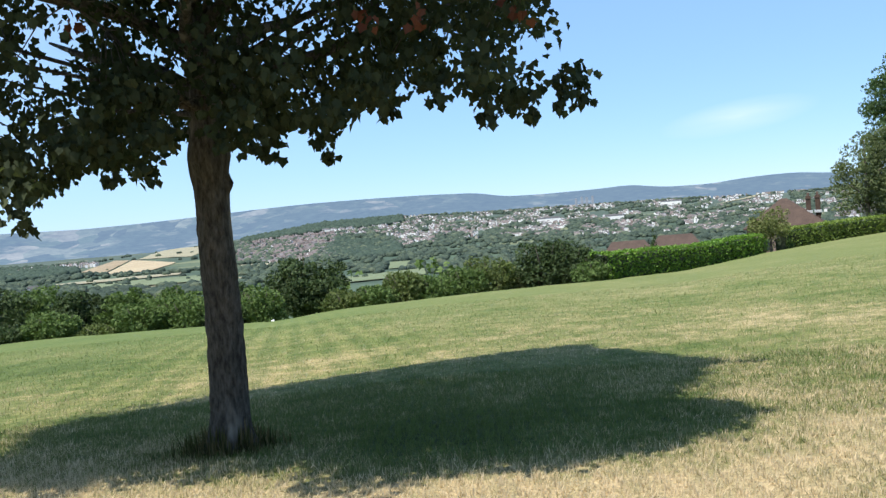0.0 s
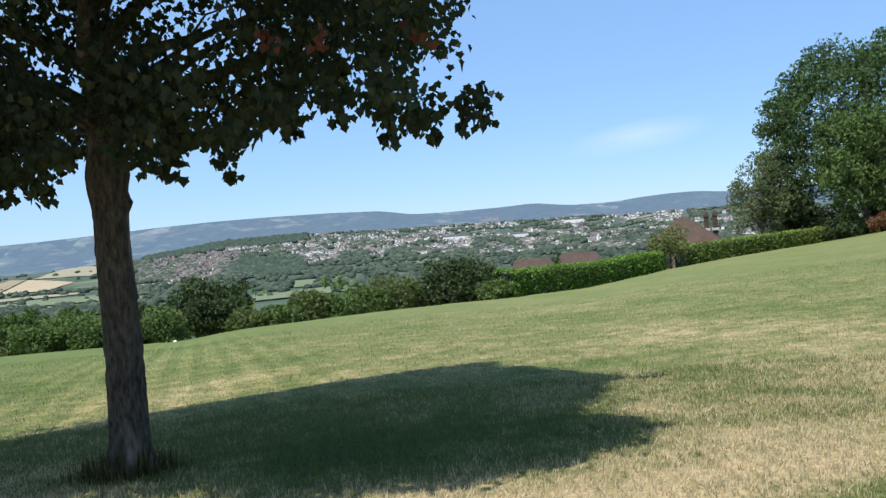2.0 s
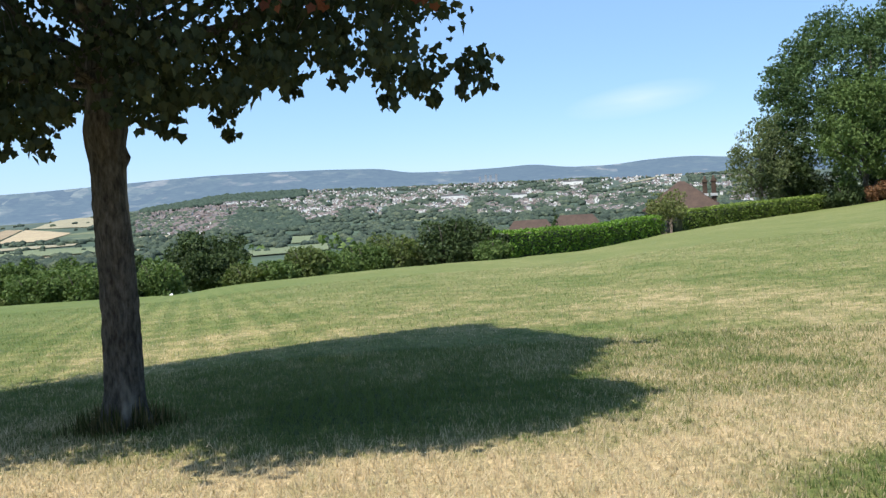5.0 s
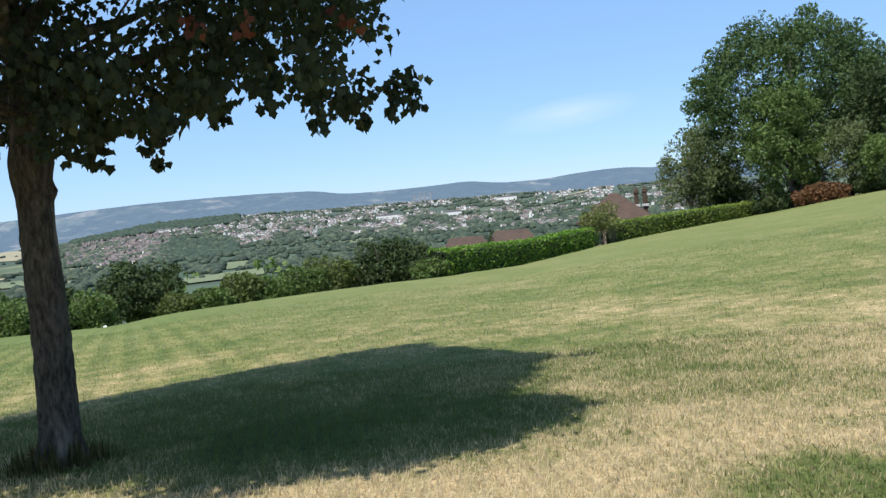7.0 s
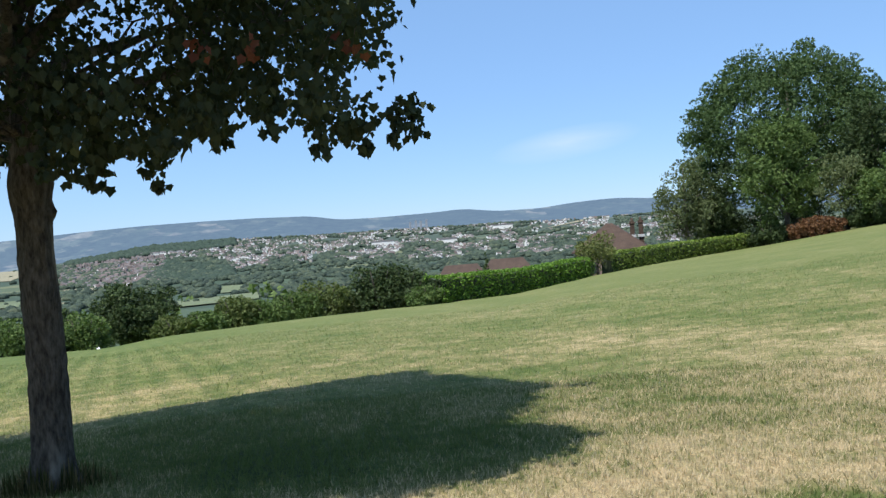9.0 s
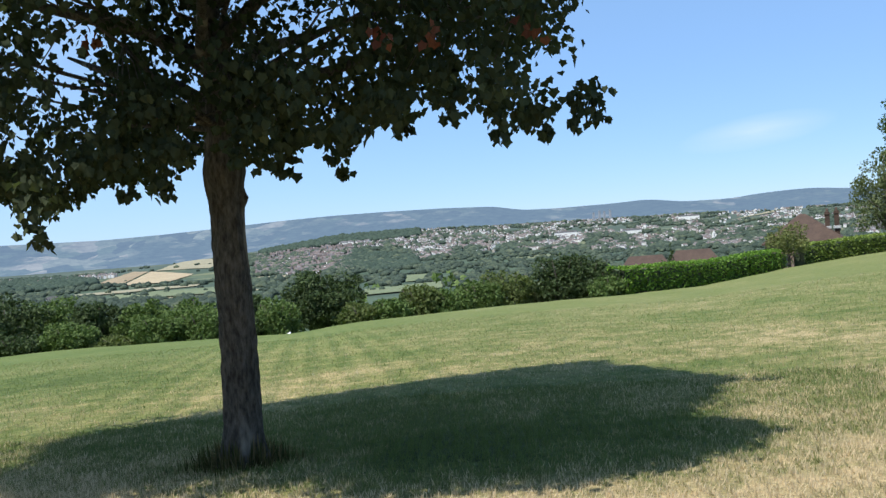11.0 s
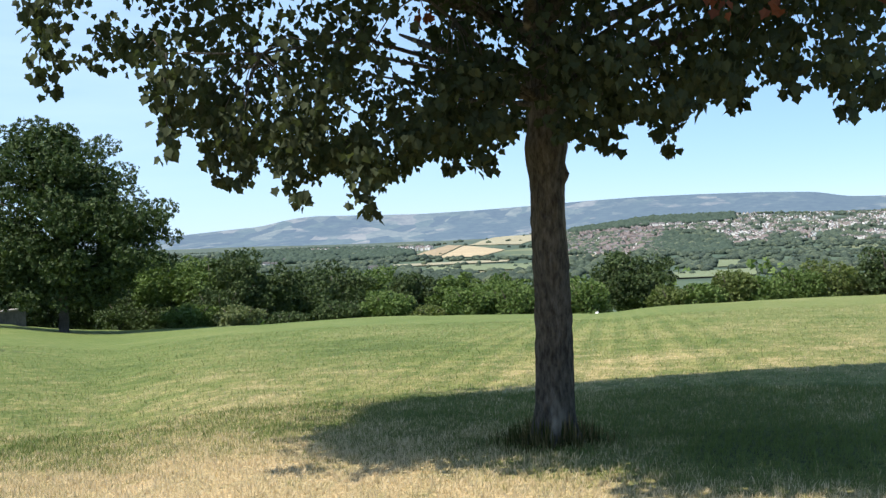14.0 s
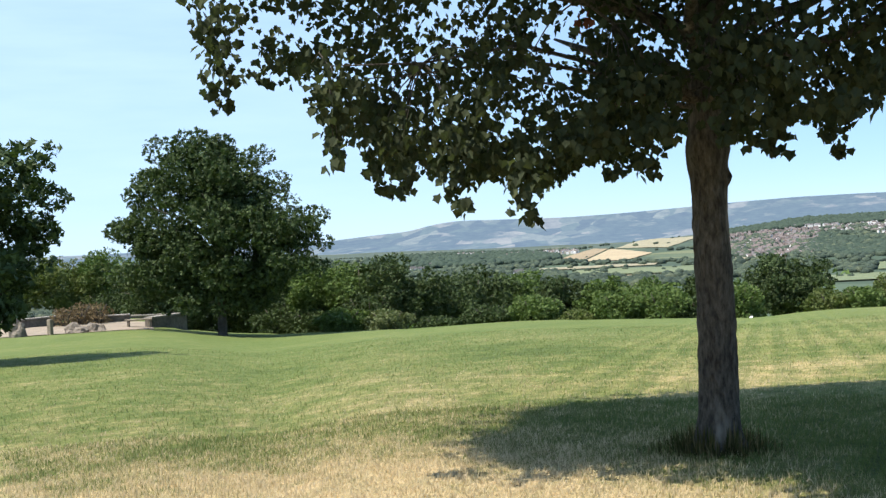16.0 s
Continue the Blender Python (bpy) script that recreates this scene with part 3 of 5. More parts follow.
def blobs_for(seed, h, rx, ry, base, n=9, lift=0.0):
    """Clumps that make up an uneven crown between the heights base and h."""
    rng = np.random.default_rng(seed)
    cz, rz = (h + base) / 2, (h - base) / 2
    out = [(0, 0, cz, rx * 0.72, ry * 0.72, rz * 0.8)]
    for i in range(n):
        a = 2 * math.pi * i / n + rng.uniform(-0.4, 0.4)
        e = math.asin(max(-0.95, min(0.98, -0.75 + 1.65 * ((i * 0.618) % 1.0))))
        s = rng.uniform(0.34, 0.5)
        out.append((math.cos(a) * math.cos(e) * rx * (1 - s) * 1.04, math.sin(a) * math.cos(e) * ry * (1 - s) * 1.04, cz + math.sin(e) * rz * (1 - s), rx * s, ry * s, rz * s * rng.uniform(0.9, 1.15)))
    return out


def dome_blobs(h, rx, ry, base, n, seed):
    """A full rounded crown: a heart, and billows of leaves set evenly over a dome."""
    rng = np.random.default_rng(seed)
    cz, rz = base + (h - base) * 0.46, (h - base) * 0.54
    out = [(0, 0, cz, rx * 0.78, ry * 0.78, rz * 0.8)]
    for i in range(n):
        u = 0.97 - 1.5 * (i + 0.5) / n
        a = i * 2.39996 + rng.uniform(-0.2, 0.2)
        q = math.sqrt(1 - u * u)
        s = rng.uniform(0.17, 0.25)
        k = 1.0 - s * rng.uniform(0.85, 1.15)
        out.append((math.cos(a) * q * rx * k, math.sin(a) * q * ry * k, cz + u * rz * k, rx * s * 1.1, ry * s * 1.1, rx * s * 0.85))
    return out


def clumped(blobs, seed, per=11, size=0.42):
    """Breaks each big ellipsoid of a crown into a heart and many bunches of leaves round it."""
    rng = np.random.default_rng(seed)
    out = []
    for x, y, z, a, b, c in blobs:
        out.append((x, y, z, a * 0.62, b * 0.62, c * 0.62))
        for i in range(per):
            v = rng.normal(size=3)
            v /= np.linalg.norm(v)
            s = size * rng.uniform(0.6, 1.1)
            k = 1.1 - s * 0.7
            r = s * (a * b * c) ** (1 / 3)
            out.append((x + v[0] * a * k, y + v[1] * b * k, z + v[2] * c * k, r * 1.1, r * 1.1, r * 0.8))
    return out


def limbs(bm, rng, h, r0, rx, base, n=7, lean=0.0):
    tube(bm, [(0, 0, -0.4), (0, 0, 0.15), (lean * 0.3, 0.02, base * 0.6), (lean * 0.7, 0, base + 0.1 * h), (lean, 0.05, h * 0.6), (lean, 0, h * 0.85)],
         [r0 * 1.5, r0 * 1.15, r0, r0 * 0.75, r0 * 0.4, r0 * 0.12], 10, 0.06, rng)
    for i in range(n):
        a = 2 * math.pi * i / n + rng.uniform(-0.3, 0.3)
        z = base * 0.85 + (h - base) * 0.45 * i / n
        q = rx * rng.uniform(0.6, 0.85)
        tube(bm, [(lean * z / h, 0, z), (math.cos(a) * q * 0.4, math.sin(a) * q * 0.4, z + h * 0.12), (math.cos(a) * q, math.sin(a) * q, z + h * 0.2)], [r0 * 0.4, r0 * 0.25, r0 * 0.06], 6, 0.05, rng)


def broadleaf(name, at, h, rx, base, material, label, seed, count=2600, size=0.45, ry=None, bark=None, trunk_r=None, n=9, droop=None, thin=0.0, category="tree", group="", blobs=None):
    t = thing(name, at, label, category, group)
    rng = np.random.default_rng(seed)
    bm = bmesh.new()
    limbs(bm, rng, h, trunk_r or 0.022 * h + 0.03, rx, max(base, 0.25), 7)
    part("trunk", bm, bark or BARK_DARK, t)
    part("crown", crown_mesh("crown", clumped(blobs or blobs_for(seed, h, rx, ry or rx, base, n), seed) if rx > 1.2 else blobs or blobs_for(seed, h, rx, ry or rx, base, n), count, size, material, seed, droop, thin), None, t)
    return t


def bush(name, at, h, rx, material, label, seed, count=900, size=0.35, ry=None, group="bushes along the field edge", category="bush", n=7):
    t = thing(name, at, label, category, group)
    rng = np.random.default_rng(seed)
    bm = bmesh.new()
    for i in range(6):
        a = i * 1.05 + rng.uniform(-0.2, 0.2)
        tube(bm, [(0.1 * math.cos(a), 0.1 * math.sin(a), -0.3), (0.3 * rx * math.cos(a), 0.3 * rx * math.sin(a), h * 0.45), (0.6 * rx * math.cos(a), 0.6 * rx * math.sin(a), h * 0.8)], [0.06, 0.045, 0.012], 6, 0.05, rng)
    part("stem", bm, BARK_DARK, t)
    part("foliage", crown_mesh("foliage", blobs_for(seed, h, rx, ry or rx, -0.25, n), count, size, material, seed), None, t)
    return t


def rise(at, d, el):
    """Height above the ground at that place at which something shows under an elevation."""
    return 1.6 + d * math.tan(radians(el)) - at[2]


# the young maple beside the viewpoint
TREE_X, TREE_Y = -1.70, 8.15
# how far down the foliage hangs, all round the side that faces the viewpoint
SKIRT_AZ = [-38.1, -37.8, -36.7, -36.0, -34.6, -32.9, -31.2, -30.5, -29.8, -28.9, -28.2, -27.0, -25.8, -25.1, -24.4, -23.0, -22.2, -21.4, -20.8, -20.1, -18.1, -17.6, -16.4, -14.8, -13.5, -12.8,
            -10.9, -9.4, -8.6, -8.2, -7.0, -6.5, -5.6, -4.7, -3.4, -2.1, -0.7, 0.2, 2.0, 2.7, 5.1, 5.5, 6.4, 6.9, 7.7, 8.1, 8.6]
SKIRT_EL = [15.5, 12.0, 9.5, 7.3, 8.3, 7.9, 6.8, 3.9, 5.3, 4.6, 2.5, 2.5, 3.4, 2.0, 1.4, 2.6, 2.8, 1.2, 0.7, 1.9, 2.5, 3.4, 2.9, 2.8, 3.9, 4.5,
            4.2, 4.0, 4.4, 3.3, 5.0, 4.6, 3.1, 3.8, 5.7, 5.0, 6.1, 5.6, 6.0, 4.4, 4.5, 5.9, 5.8, 4.7, 4.9, 7.5, 13.9]


def maple():
    rng = np.random.default_rng(11)
    t = thing("maple_tree", (TREE_X, TREE_Y, height(TREE_X, TREE_Y)), "young maple with grey-brown trunk and dark drooping leaves on grass", "tree")
    # trunk with fissured, slightly wavy bark
    bm = bmesh.new()
    sides, rings, prev = 40, 90, None
    for i in range(rings):
        z = -0.25 + 3.55 * i / (rings - 1)
        flare = 0.055 * math.exp(-max(z, 0) / 0.10) + 0.015 * math.exp(-max(z, 0) / 0.5)
        r = 0.135 - 0.012 * min(z, 2.4) / 2.4 - (0.055 * (z - 2.4) if z > 2.4 else 0) + flare
        cx, cy = 0.018 * z + 0.012 * math.sin(z * 2.1), 0.015 * math.sin(z * 1.7 + 1)
        ring = []
        for k in range(sides):
            a = 2 * math.pi * k / sides
            root = flare * 0.55 * math.cos(a * 5 + 0.6)
            q = noise.fractal(Vector((math.cos(a) * 3.2, math.sin(a) * 3.2, z * 2.1)), 0.7, 2.1, 5)
            rid = noise.noise(Vector((math.cos(a) * 11, math.sin(a) * 11, z * 7.0)))
            knob = 0.055 * math.exp(-((z - 1.98) / 0.06) ** 2 - (((a + 0.25) % (2 * math.pi)) / 0.4) ** 2) + 0.03 * math.exp(-((z - 2.18) / 0.12) ** 2)
            rr = r + root + 0.010 * q + 0.013 * rid + knob
            ring.append(bm.verts.new((cx + rr * math.cos(a), cy + rr * math.sin(a), z)))
        if prev:
            for k in range(sides):
                bm.faces.new((prev[k], prev[(k + 1) % sides], ring[(k + 1) % sides], ring[k])).smooth = True
        prev = ring
    bm.faces.new(prev)
    part("trunk", bm, BARK, t)
    # clumps of foliage: a ragged hanging skirt round a wide crown
    def ground_clear(az):
        return float(np.interp(az, SKIRT_AZ, SKIRT_EL))

    clumps = []
    tries = 0
    while len(clumps) < 630 and tries < 90000:
        tries += 1
        skirt = len(clumps) < 170
        q, a = 3.55 * math.sqrt(rng.uniform(0, 1)), rng.uniform(0, 2 * math.pi)
        x, y = -2.05 + q * math.cos(a) * 1.02, 8.15 + q * math.sin(a) * 0.95
        d, az = math.hypot(x, y), math.degrees(math.atan2(x, y))
        r = rng.uniform(0.10, 0.2) if skirt else rng.uniform(0.18, 0.33)
        w = math.degrees(r / d) * 0.75
        if az < -37.5 or az > 8.0 or y < 6.0 + 0.3 * rng.uniform():
            continue
        low = 1.6 + d * math.tan(radians(max(ground_clear(az - w), ground_clear(az), ground_clear(az + w)))) + r * 0.8
        top = min(4.1 + 2.2 * math.sqrt(max(0.0, 1 - (q / 3.6) ** 2)), 1.9 + d * 0.26)
        z = low + abs(rng.normal(0, 0.2)) if skirt else low + 0.05 + (top - low) * rng.uniform(0, 1) ** 0.9
        e = math.degrees(math.atan2(z - 1.6, d))
        if not skirt and az < -5 and e > ground_clear(az) + 1.2 and noise.noise(Vector((az * 0.24, e * 0.36, 7.3))) < -0.13:
            continue
        if z > top or (az + w > 5.2 and 6.6 < e < 9.3) or az + w > 7.6 or (not skirt and rng.uniform() < np.interp(az, [-38, -22, -14, -2, 3], [0.4, 0.35, 0.25, 0.25, 0.0])):
            continue
        if abs(az + 12.2) < 1.5 and y < 8.3 and e < 8.2:
            continue
        clumps.append((Vector((x, y, z)), r * (1.0 if skirt else 1.35), 30 if skirt else 34))
    # single hanging sprays at the lowest points of the skirt
    for i in range(1, len(SKIRT_AZ) - 1):
        if SKIRT_EL[i] <= min(SKIRT_EL[i - 1], SKIRT_EL[i + 1]) + 0.3:
            d = rng.uniform(6.6, 7.6)
            for k in range(7 if SKIRT_AZ[i] < 5 else 3):
                z = 1.6 + d * math.tan(radians(SKIRT_EL[i])) + 0.08 + 0.1 * k
                x, y = pol(SKIRT_AZ[i] + rng.uniform(-0.25, 0.25), d + rng.uniform(-0.15, 0.15))
                clumps.append((Vector((x, y, z)), 0.075 + 0.026 * k, 16 + 3 * k))
    fine = len(clumps)

    LEE_X, LEE_Y = [-3.8, -1.34, -0.41, 1.48, 2.7], [11.0, 12.7, 13.2, 14.2, 12.6]

    def within(x, y, z):
        """Whether a clump belongs to the crown, cut so that its shadow on the grass gets an uneven outline: hollow
        towards the trunk in front, two lobes on the lee side.
        """
        sx, sy = x + 0.348 * z, y + 0.40 * z
        return (np.interp(sx, [-4.5, -3.7, -2.4, -1.7, -1.0, -0.28, 1.1, 1.7, 2.2], [8.6, 7.8, 7.4, 7.8, 7.0, 6.45, 6.8, 7.2, 8.0]) < sy
                < np.interp(sx, LEE_X, LEE_Y)
                and -3.8 < sx < np.interp(sy, [6.6, 7.1, 7.9, 8.5, 9.6, 10.9, 13.5], [0.9, 1.5, 2.0, 1.6, 1.7, 2.6, 1.5]))

    # the crown bulges out overhead, towards the viewpoint and the sun: out of view, filled in for its shadow
    while len(clumps) < fine + 250:
        x, y = rng.uniform(-5.5, 0.7), rng.uniform(4.7, 8.5)
        d, az = math.hypot(x, y), math.degrees(math.atan2(x, y))
        z = max(3.5, 1.6 + d * 0.35) + rng.uniform(0.1, 1.5)
        if az < -46 or not within(x, y, z) or ((x + 2.2) / 3.4) ** 2 + ((y - 7.9) / 3.3) ** 2 > 1:
            continue
        clumps.append((Vector((x, y, z)), rng.uniform(0.35, 0.5), 140 if y > 6.1 else 70))
    while len(clumps) < fine + 480:
        q, a = 3.3 * math.sqrt(rng.uniform(0, 1)), rng.uniform(0, 2 * math.pi)
        x, y = -2.05 + q * math.cos(a), 8.0 + q * math.sin(a)
        z = max(3.5, 1.6 + math.hypot(x, y) * 0.35) + rng.uniform(0.0, 2.0) * (1 - 0.5 * (q / 3.3) ** 2)
        if within(x, y, z):
            clumps.append((Vector((x, y, z)), rng.uniform(0.4, 0.55), 130))
    # and spreads on the far side
    while len(clumps) < fine + 680:
        q, a = rng.uniform(1.6, 3.8), rng.uniform(0.3, 2.7)
        x, y = -2.05 + q * math.cos(a), 8.1 + q * math.sin(a)
        z = 1.7 + math.hypot(x, y) * 0.34 + rng.uniform(0, 1.1)
        if math.degrees(math.atan2(x, y)) < 5.2 and within(x, y, z):
            clumps.append((Vector((x, y, z)), rng.uniform(0.35, 0.5), 120))
    # the rim of the crown on the lee side, unseen, set out from the shadow's far edge
    for _ in range(110):
        sx = rng.uniform(-3.7, 2.0)
        sy, z = float(np.interp(sx, LEE_X, LEE_Y)) - rng.uniform(0.3, 1.5), 5.2
        for _ in range(3):
            z = max(4.6, 1.75 + 0.345 * math.hypot(sx - 0.348 * z, sy - 0.40 * z))
        z += rng.uniform(0.1, 0.7)
        clumps.append((Vector((sx - 0.348 * z, sy - 0.40 * z, z)), rng.uniform(0.3, 0.45), 110))
    # two unseen boughs added high up on the side away from the sun, for the shadow's two lobes
    for tip, root in (((1.2, 9.0, 4.6), (-0.4, 8.6, 4.6)), ((0.7, 6.15, 4.35), (-0.7, 6.9, 4.5))):
        for k in range(9):
            f = k / 8
            clumps.append((Vector(tip).lerp(Vector(root), f) + Vector(rng.normal(0, 0.06, 3)), 0.14 + 0.16 * f, 30 + int(50 * f)))
    base = Vector((TREE_X, TREE_Y, 0))
    bm = bmesh.new()
    for i in range(9):
        a = i * 2.4
        z = 2.5 + 0.12 * i
        q = 2.2 - 0.1 * i
        p = [(0.04, 0, z), (0.5 * math.cos(a), 0.5 * math.sin(a), z + 0.28), (1.3 * math.cos(a + 0.1), 1.3 * math.sin(a + 0.1), z + 0.5), (q * math.cos(a), q * math.sin(a), z + 0.75)]
        tube(bm, p, [0.07, 0.05, 0.032, 0.012], 9, 0.06, rng)
    part("limb", bm, BARK, t)
    # boughs reach a spread-out choice of clumps; the others hang on short twigs from the nearest bough
    pts = np.array([c - base for c, r, _ in clumps])
    inner = np.array([r > 0.21 for c, r, _ in clumps]) & (np.hypot(pts[:, 0], pts[:, 1]) < 2.9)
    picks = [int(np.argmax(inner))]
    gap = np.where(inner, np.linalg.norm(pts - pts[picks[0]], axis=1), 0)
    for _ in range(44):
        k = int(np.argmax(gap))
        picks.append(k)
        gap = np.minimum(gap, np.linalg.norm(pts - pts[k], axis=1))
    bm = bmesh.new()
    nodes = []
    for k in picks:
        e = Vector(pts[k])
        h = min(max(e.z - 0.3 - 0.15 * math.hypot(e.x, e.y), 2.5), 4.4)
        s = Vector((0.04, 0, h))
        side = Vector(rng.normal(size=3)) * 0.12
        mid = Vector((e.x * 0.5, e.y * 0.5, (h + e.z) / 2 + 0.2)) + side
        path = [s, s.lerp(mid, 0.5) + side * 0.6, mid, mid.lerp(e, 0.55) - side * 0.5, e]
        tube(bm, path, [0.024, 0.018, 0.013, 0.008, 0.004], 5, 0.05, rng)
        nodes += [mid, mid.lerp(e, 0.55) - side * 0.5, e]
    spots = np.array(nodes)
    for k, p in enumerate(pts):
        dist = np.linalg.norm(spots - p, axis=1)
        dist[spots[:, 2] < p[2] - 0.35] += 0.6
        f, g = Vector(spots[int(np.argmin(dist))]), Vector(p)
        if 0.05 < (f - g).length < 0.55:
            tube(bm, [f, f.lerp(g, 0.5) + Vector((0, 0, 0.05)), g - Vector((0, 0, 0.05))], [0.006, 0.005, 0.003], 4, 0.0, rng)
    part("branchwork", bm, BARK, t, "thin arching branches and twigs")
    # five-lobed leaves, folded a little along the midrib
    half = [(0.0, 0.0), (0.42, -0.04), (0.4, 0.2), (0.58, 0.46), (0.3, 0.66), (0.0, 1.0)]
    lv = [(x, y, 0.25 * x - 0.12 * y * y) for x, y in half] + [(-x, y, 0.25 * x - 0.12 * y * y) for x, y in half[1:-1]]
    lf = [(0, 1, 2, 3, 4, 5), (0, 5, 9, 8, 7, 6)]
    pos, grow = [], []
    for k, (c, r, n) in enumerate(clumps):
        grow += [1.0 if k < fine else 2.2] * n
        q = rng.normal(size=(n, 3))
        q *= (rng.uniform(size=n) ** 0.5 * r / np.linalg.norm(q, axis=1))[:, None] * np.array((1.0, 1.0, 0.75))
        q[:, 2] -= 0.2 * (q[:, 0] ** 2 + q[:, 1] ** 2) / r
        pos.append(q + np.array(c - base))
    pos = np.concatenate(pos)
    n = len(pos)
    turn, size = spin(rng, n, 1.5), rng.uniform(0.043, 0.07, n) * np.array(grow)
    near = np.array(grow) < 1.1
    vs, fs = scatter(lv, lf, pos[near], turn[near], size[near])
    part("leaves", mesh_of("leaves", vs, fs, [MAPLE]), None, t, "dark green lobed maple leaves")
    sv, sf = [(0, 0, 0), (0.55, 0.45, 0.1), (0, 1, -0.12), (-0.55, 0.45, 0.1)], [(0, 1, 2), (0, 2, 3)]
    vs, fs = scatter(sv, sf, pos[~near], turn[~near], size[~near])
    part("upper_leaves", mesh_of("upper_leaves", vs, fs, [MAPLE]), None, t, "dense sunlit leaves in the upper crown")
    dead = []
    for c in ((-2.05, 6.6, 2.95), (-0.3, 5.9, 2.72), (-0.05, 5.9, 2.72), (0.5, 6.1, 2.72), (-1.95, 7.3, 2.55)):
        dead.append(rng.normal(size=(8, 3)) * 0.035 + np.array(Vector(c) - base))
    dead = np.concatenate(dead)
    vs, fs = scatter(lv, lf, dead, spin(rng, len(dead), 1.4), rng.uniform(0.045, 0.065, len(dead)))
    part("withered_leaves", mesh_of("withered_leaves", vs, fs, [MAPLE_DEAD]), None, t, "clusters of withered red-brown leaves")
    return t


maple()


# ---- the oak and the trees on the left of the field ----
def oak():
    at = on(-36.1, 62)
    h = rise(at, 62, 5.85)
    bl = [(0, -1.0, h * 0.26, 4.2, 2.4, h * 0.13), (-0.6, 0, h * 0.6, 3.3, 3.3, h * 0.3), (-1.5, 0, h * 0.80, 2.3, 2.4, h * 0.17), (0.6, 0.2, h * 0.78, 2.3, 2.4, h * 0.16), (-3.6, 0, h * 0.58, 2.1, 2.2, h * 0.18), (3.3, 0, h * 0.58, 2.3, 2.3, h * 0.17),
          (3.9, -0.4, h * 0.40, 2.0, 2.2, h * 0.16), (-3.8, 0.4, h * 0.34, 2.1, 2.2, h * 0.17), (0, -2.2, h * 0.45, 2.8, 2.0, h * 0.22), (-1.8, -1.8, h * 0.30, 2.2, 2.0, h * 0.15), (2.0, -1.4, h * 0.28, 2.3, 1.8, h * 0.14), (0.2, 2, h * 0.5, 3, 2, h * 0.3), (-0.6, 0, h * 0.9, 1.5, 1.5, h * 0.1)]
    return broadleaf("oak_tree", at, h, 5.2, h * 0.2, OAK, "broad dark green oak standing alone on the mown field", 21, 32000, 0.215, trunk_r=0.24, blobs=[(x * 1.16, y, z, a * 1.14, b * 1.1, c * 1.08) for x, y, z, a, b, c in bl])


oak()
at = on(-49.2, 33)
broadleaf("roadside_tree", at, 7.6, 3.3, 0.2, OAK, "tall dark broadleaf tree with low hanging boughs on the grass", 22, 7000, 0.26, trunk_r=0.26)

GROUP = "trees along the field edge"
# azimuth, distance, top elevation, half width in metres, material, seed
belt = [(-52, 78, 1.05, 4.5, BROAD, 1), (-47.5, 84, 0.45, 4.5, BROAD, 2), (-44, 84, 0.00, 4.0, YELLOWISH, 3), (-41.5, 86, 0.15, 3.6, BROAD, 4), (-38.5, 78, -0.52, 4.0, OAK, 5), (-33.5, 76, -0.65, 4.2, OAK, 6),
        (-31.0, 72, -1.02, 3.2, BROAD, 7), (-29.0, 70, -1.50, 3.0, BROAD, 8), (-27.0, 70, -1.17, 3.2, OAK, 9), (-24.8, 74, -2.7, 2.8, OAK, 10), (-22.8, 80, -1.92, 3.4, OAK, 11), (-20.6, 84, -2.19, 3.2, BROAD, 12),
        (-18.4, 78, -2.66, 2.6, OAK, 13), (-16.2, 76, -2.84, 2.2, BROAD, 14), (-13.8, 74, -2.71, 2.4, BROAD, 15), (-11.2, 74, -2.98, 2.2, OAK, 16), (-7.3, 66, -1.79, 2.9, OAK, 17)]
for az, d, el, w, mat, seed in belt:
    a = on(az, d)
    h = rise(a, d, el + (0.45 if az > -40 else 0.1))
    broadleaf("field_edge_tree", a, h, w, h * 0.12, mat, {OAK: "dark green broadleaf tree at the field's lower edge", BROAD: "mid-green broadleaf tree at the field's lower edge", YELLOWISH: "light green broadleaf tree behind the paved circle"}[mat],
              100 + seed, 6500, 0.2, group=GROUP, n=8)
# lower scrub in front of them and on to the hedge
scrub = [(-41.5, 82, -2.0, 2.6, OAK), (-39.6, 80, -2.3, 2.4, OAK), (-37.8, 77, -2.6, 2.2, OAK), (-36.3, 78, -2.4, 2.4, OAK), (-34.8, 77, -2.6, 2.2, OAK), (-31.5, 70, -3.3, 2.0, OAK), (-28.6, 67, -3.2, 1.9, OAK), (-33, 72, -3.05, 2.2, OAK), (-30, 65, -3.61, 1.8, BROAD), (-27.6, 64, -4.28, 1.6, WILLOW), (-25, 64, -4.15, 1.5, OAK), (-22.4, 62, -4.01, 1.6, OAK), (-19.8, 62, -3.78, 1.8, BROAD), (-17.6, 61, -4.16, 1.6, YELLOWISH), (-15.6, 60, -3.73, 1.7, BROAD),
         (-13.4, 60, -3.40, 1.9, BROAD), (-11.4, 60, -3.68, 1.6, OAK), (-9.6, 60, -3.46, 1.6, BROAD), (-5.2, 60, -3.63, 1.5, YELLOWISH), (-3.6, 60, -3.62, 1.6, BROAD), (-2.2, 61, -3.31, 1.6, YELLOWISH), (-0.6, 61, -3.10, 1.8, BROAD), (1.0, 62, -3.18, 1.6, BROAD),
         (2.4, 63, -2.76, 1.9, YELLOWISH), (4.0, 64, -2.93, 1.6, WILLOW), (5.2, 63, -2.16, 1.9, OAK), (6.6, 63, -2.09, 2.0, OAK), (7.6, 62, -2.74, 1.4, OAK)]
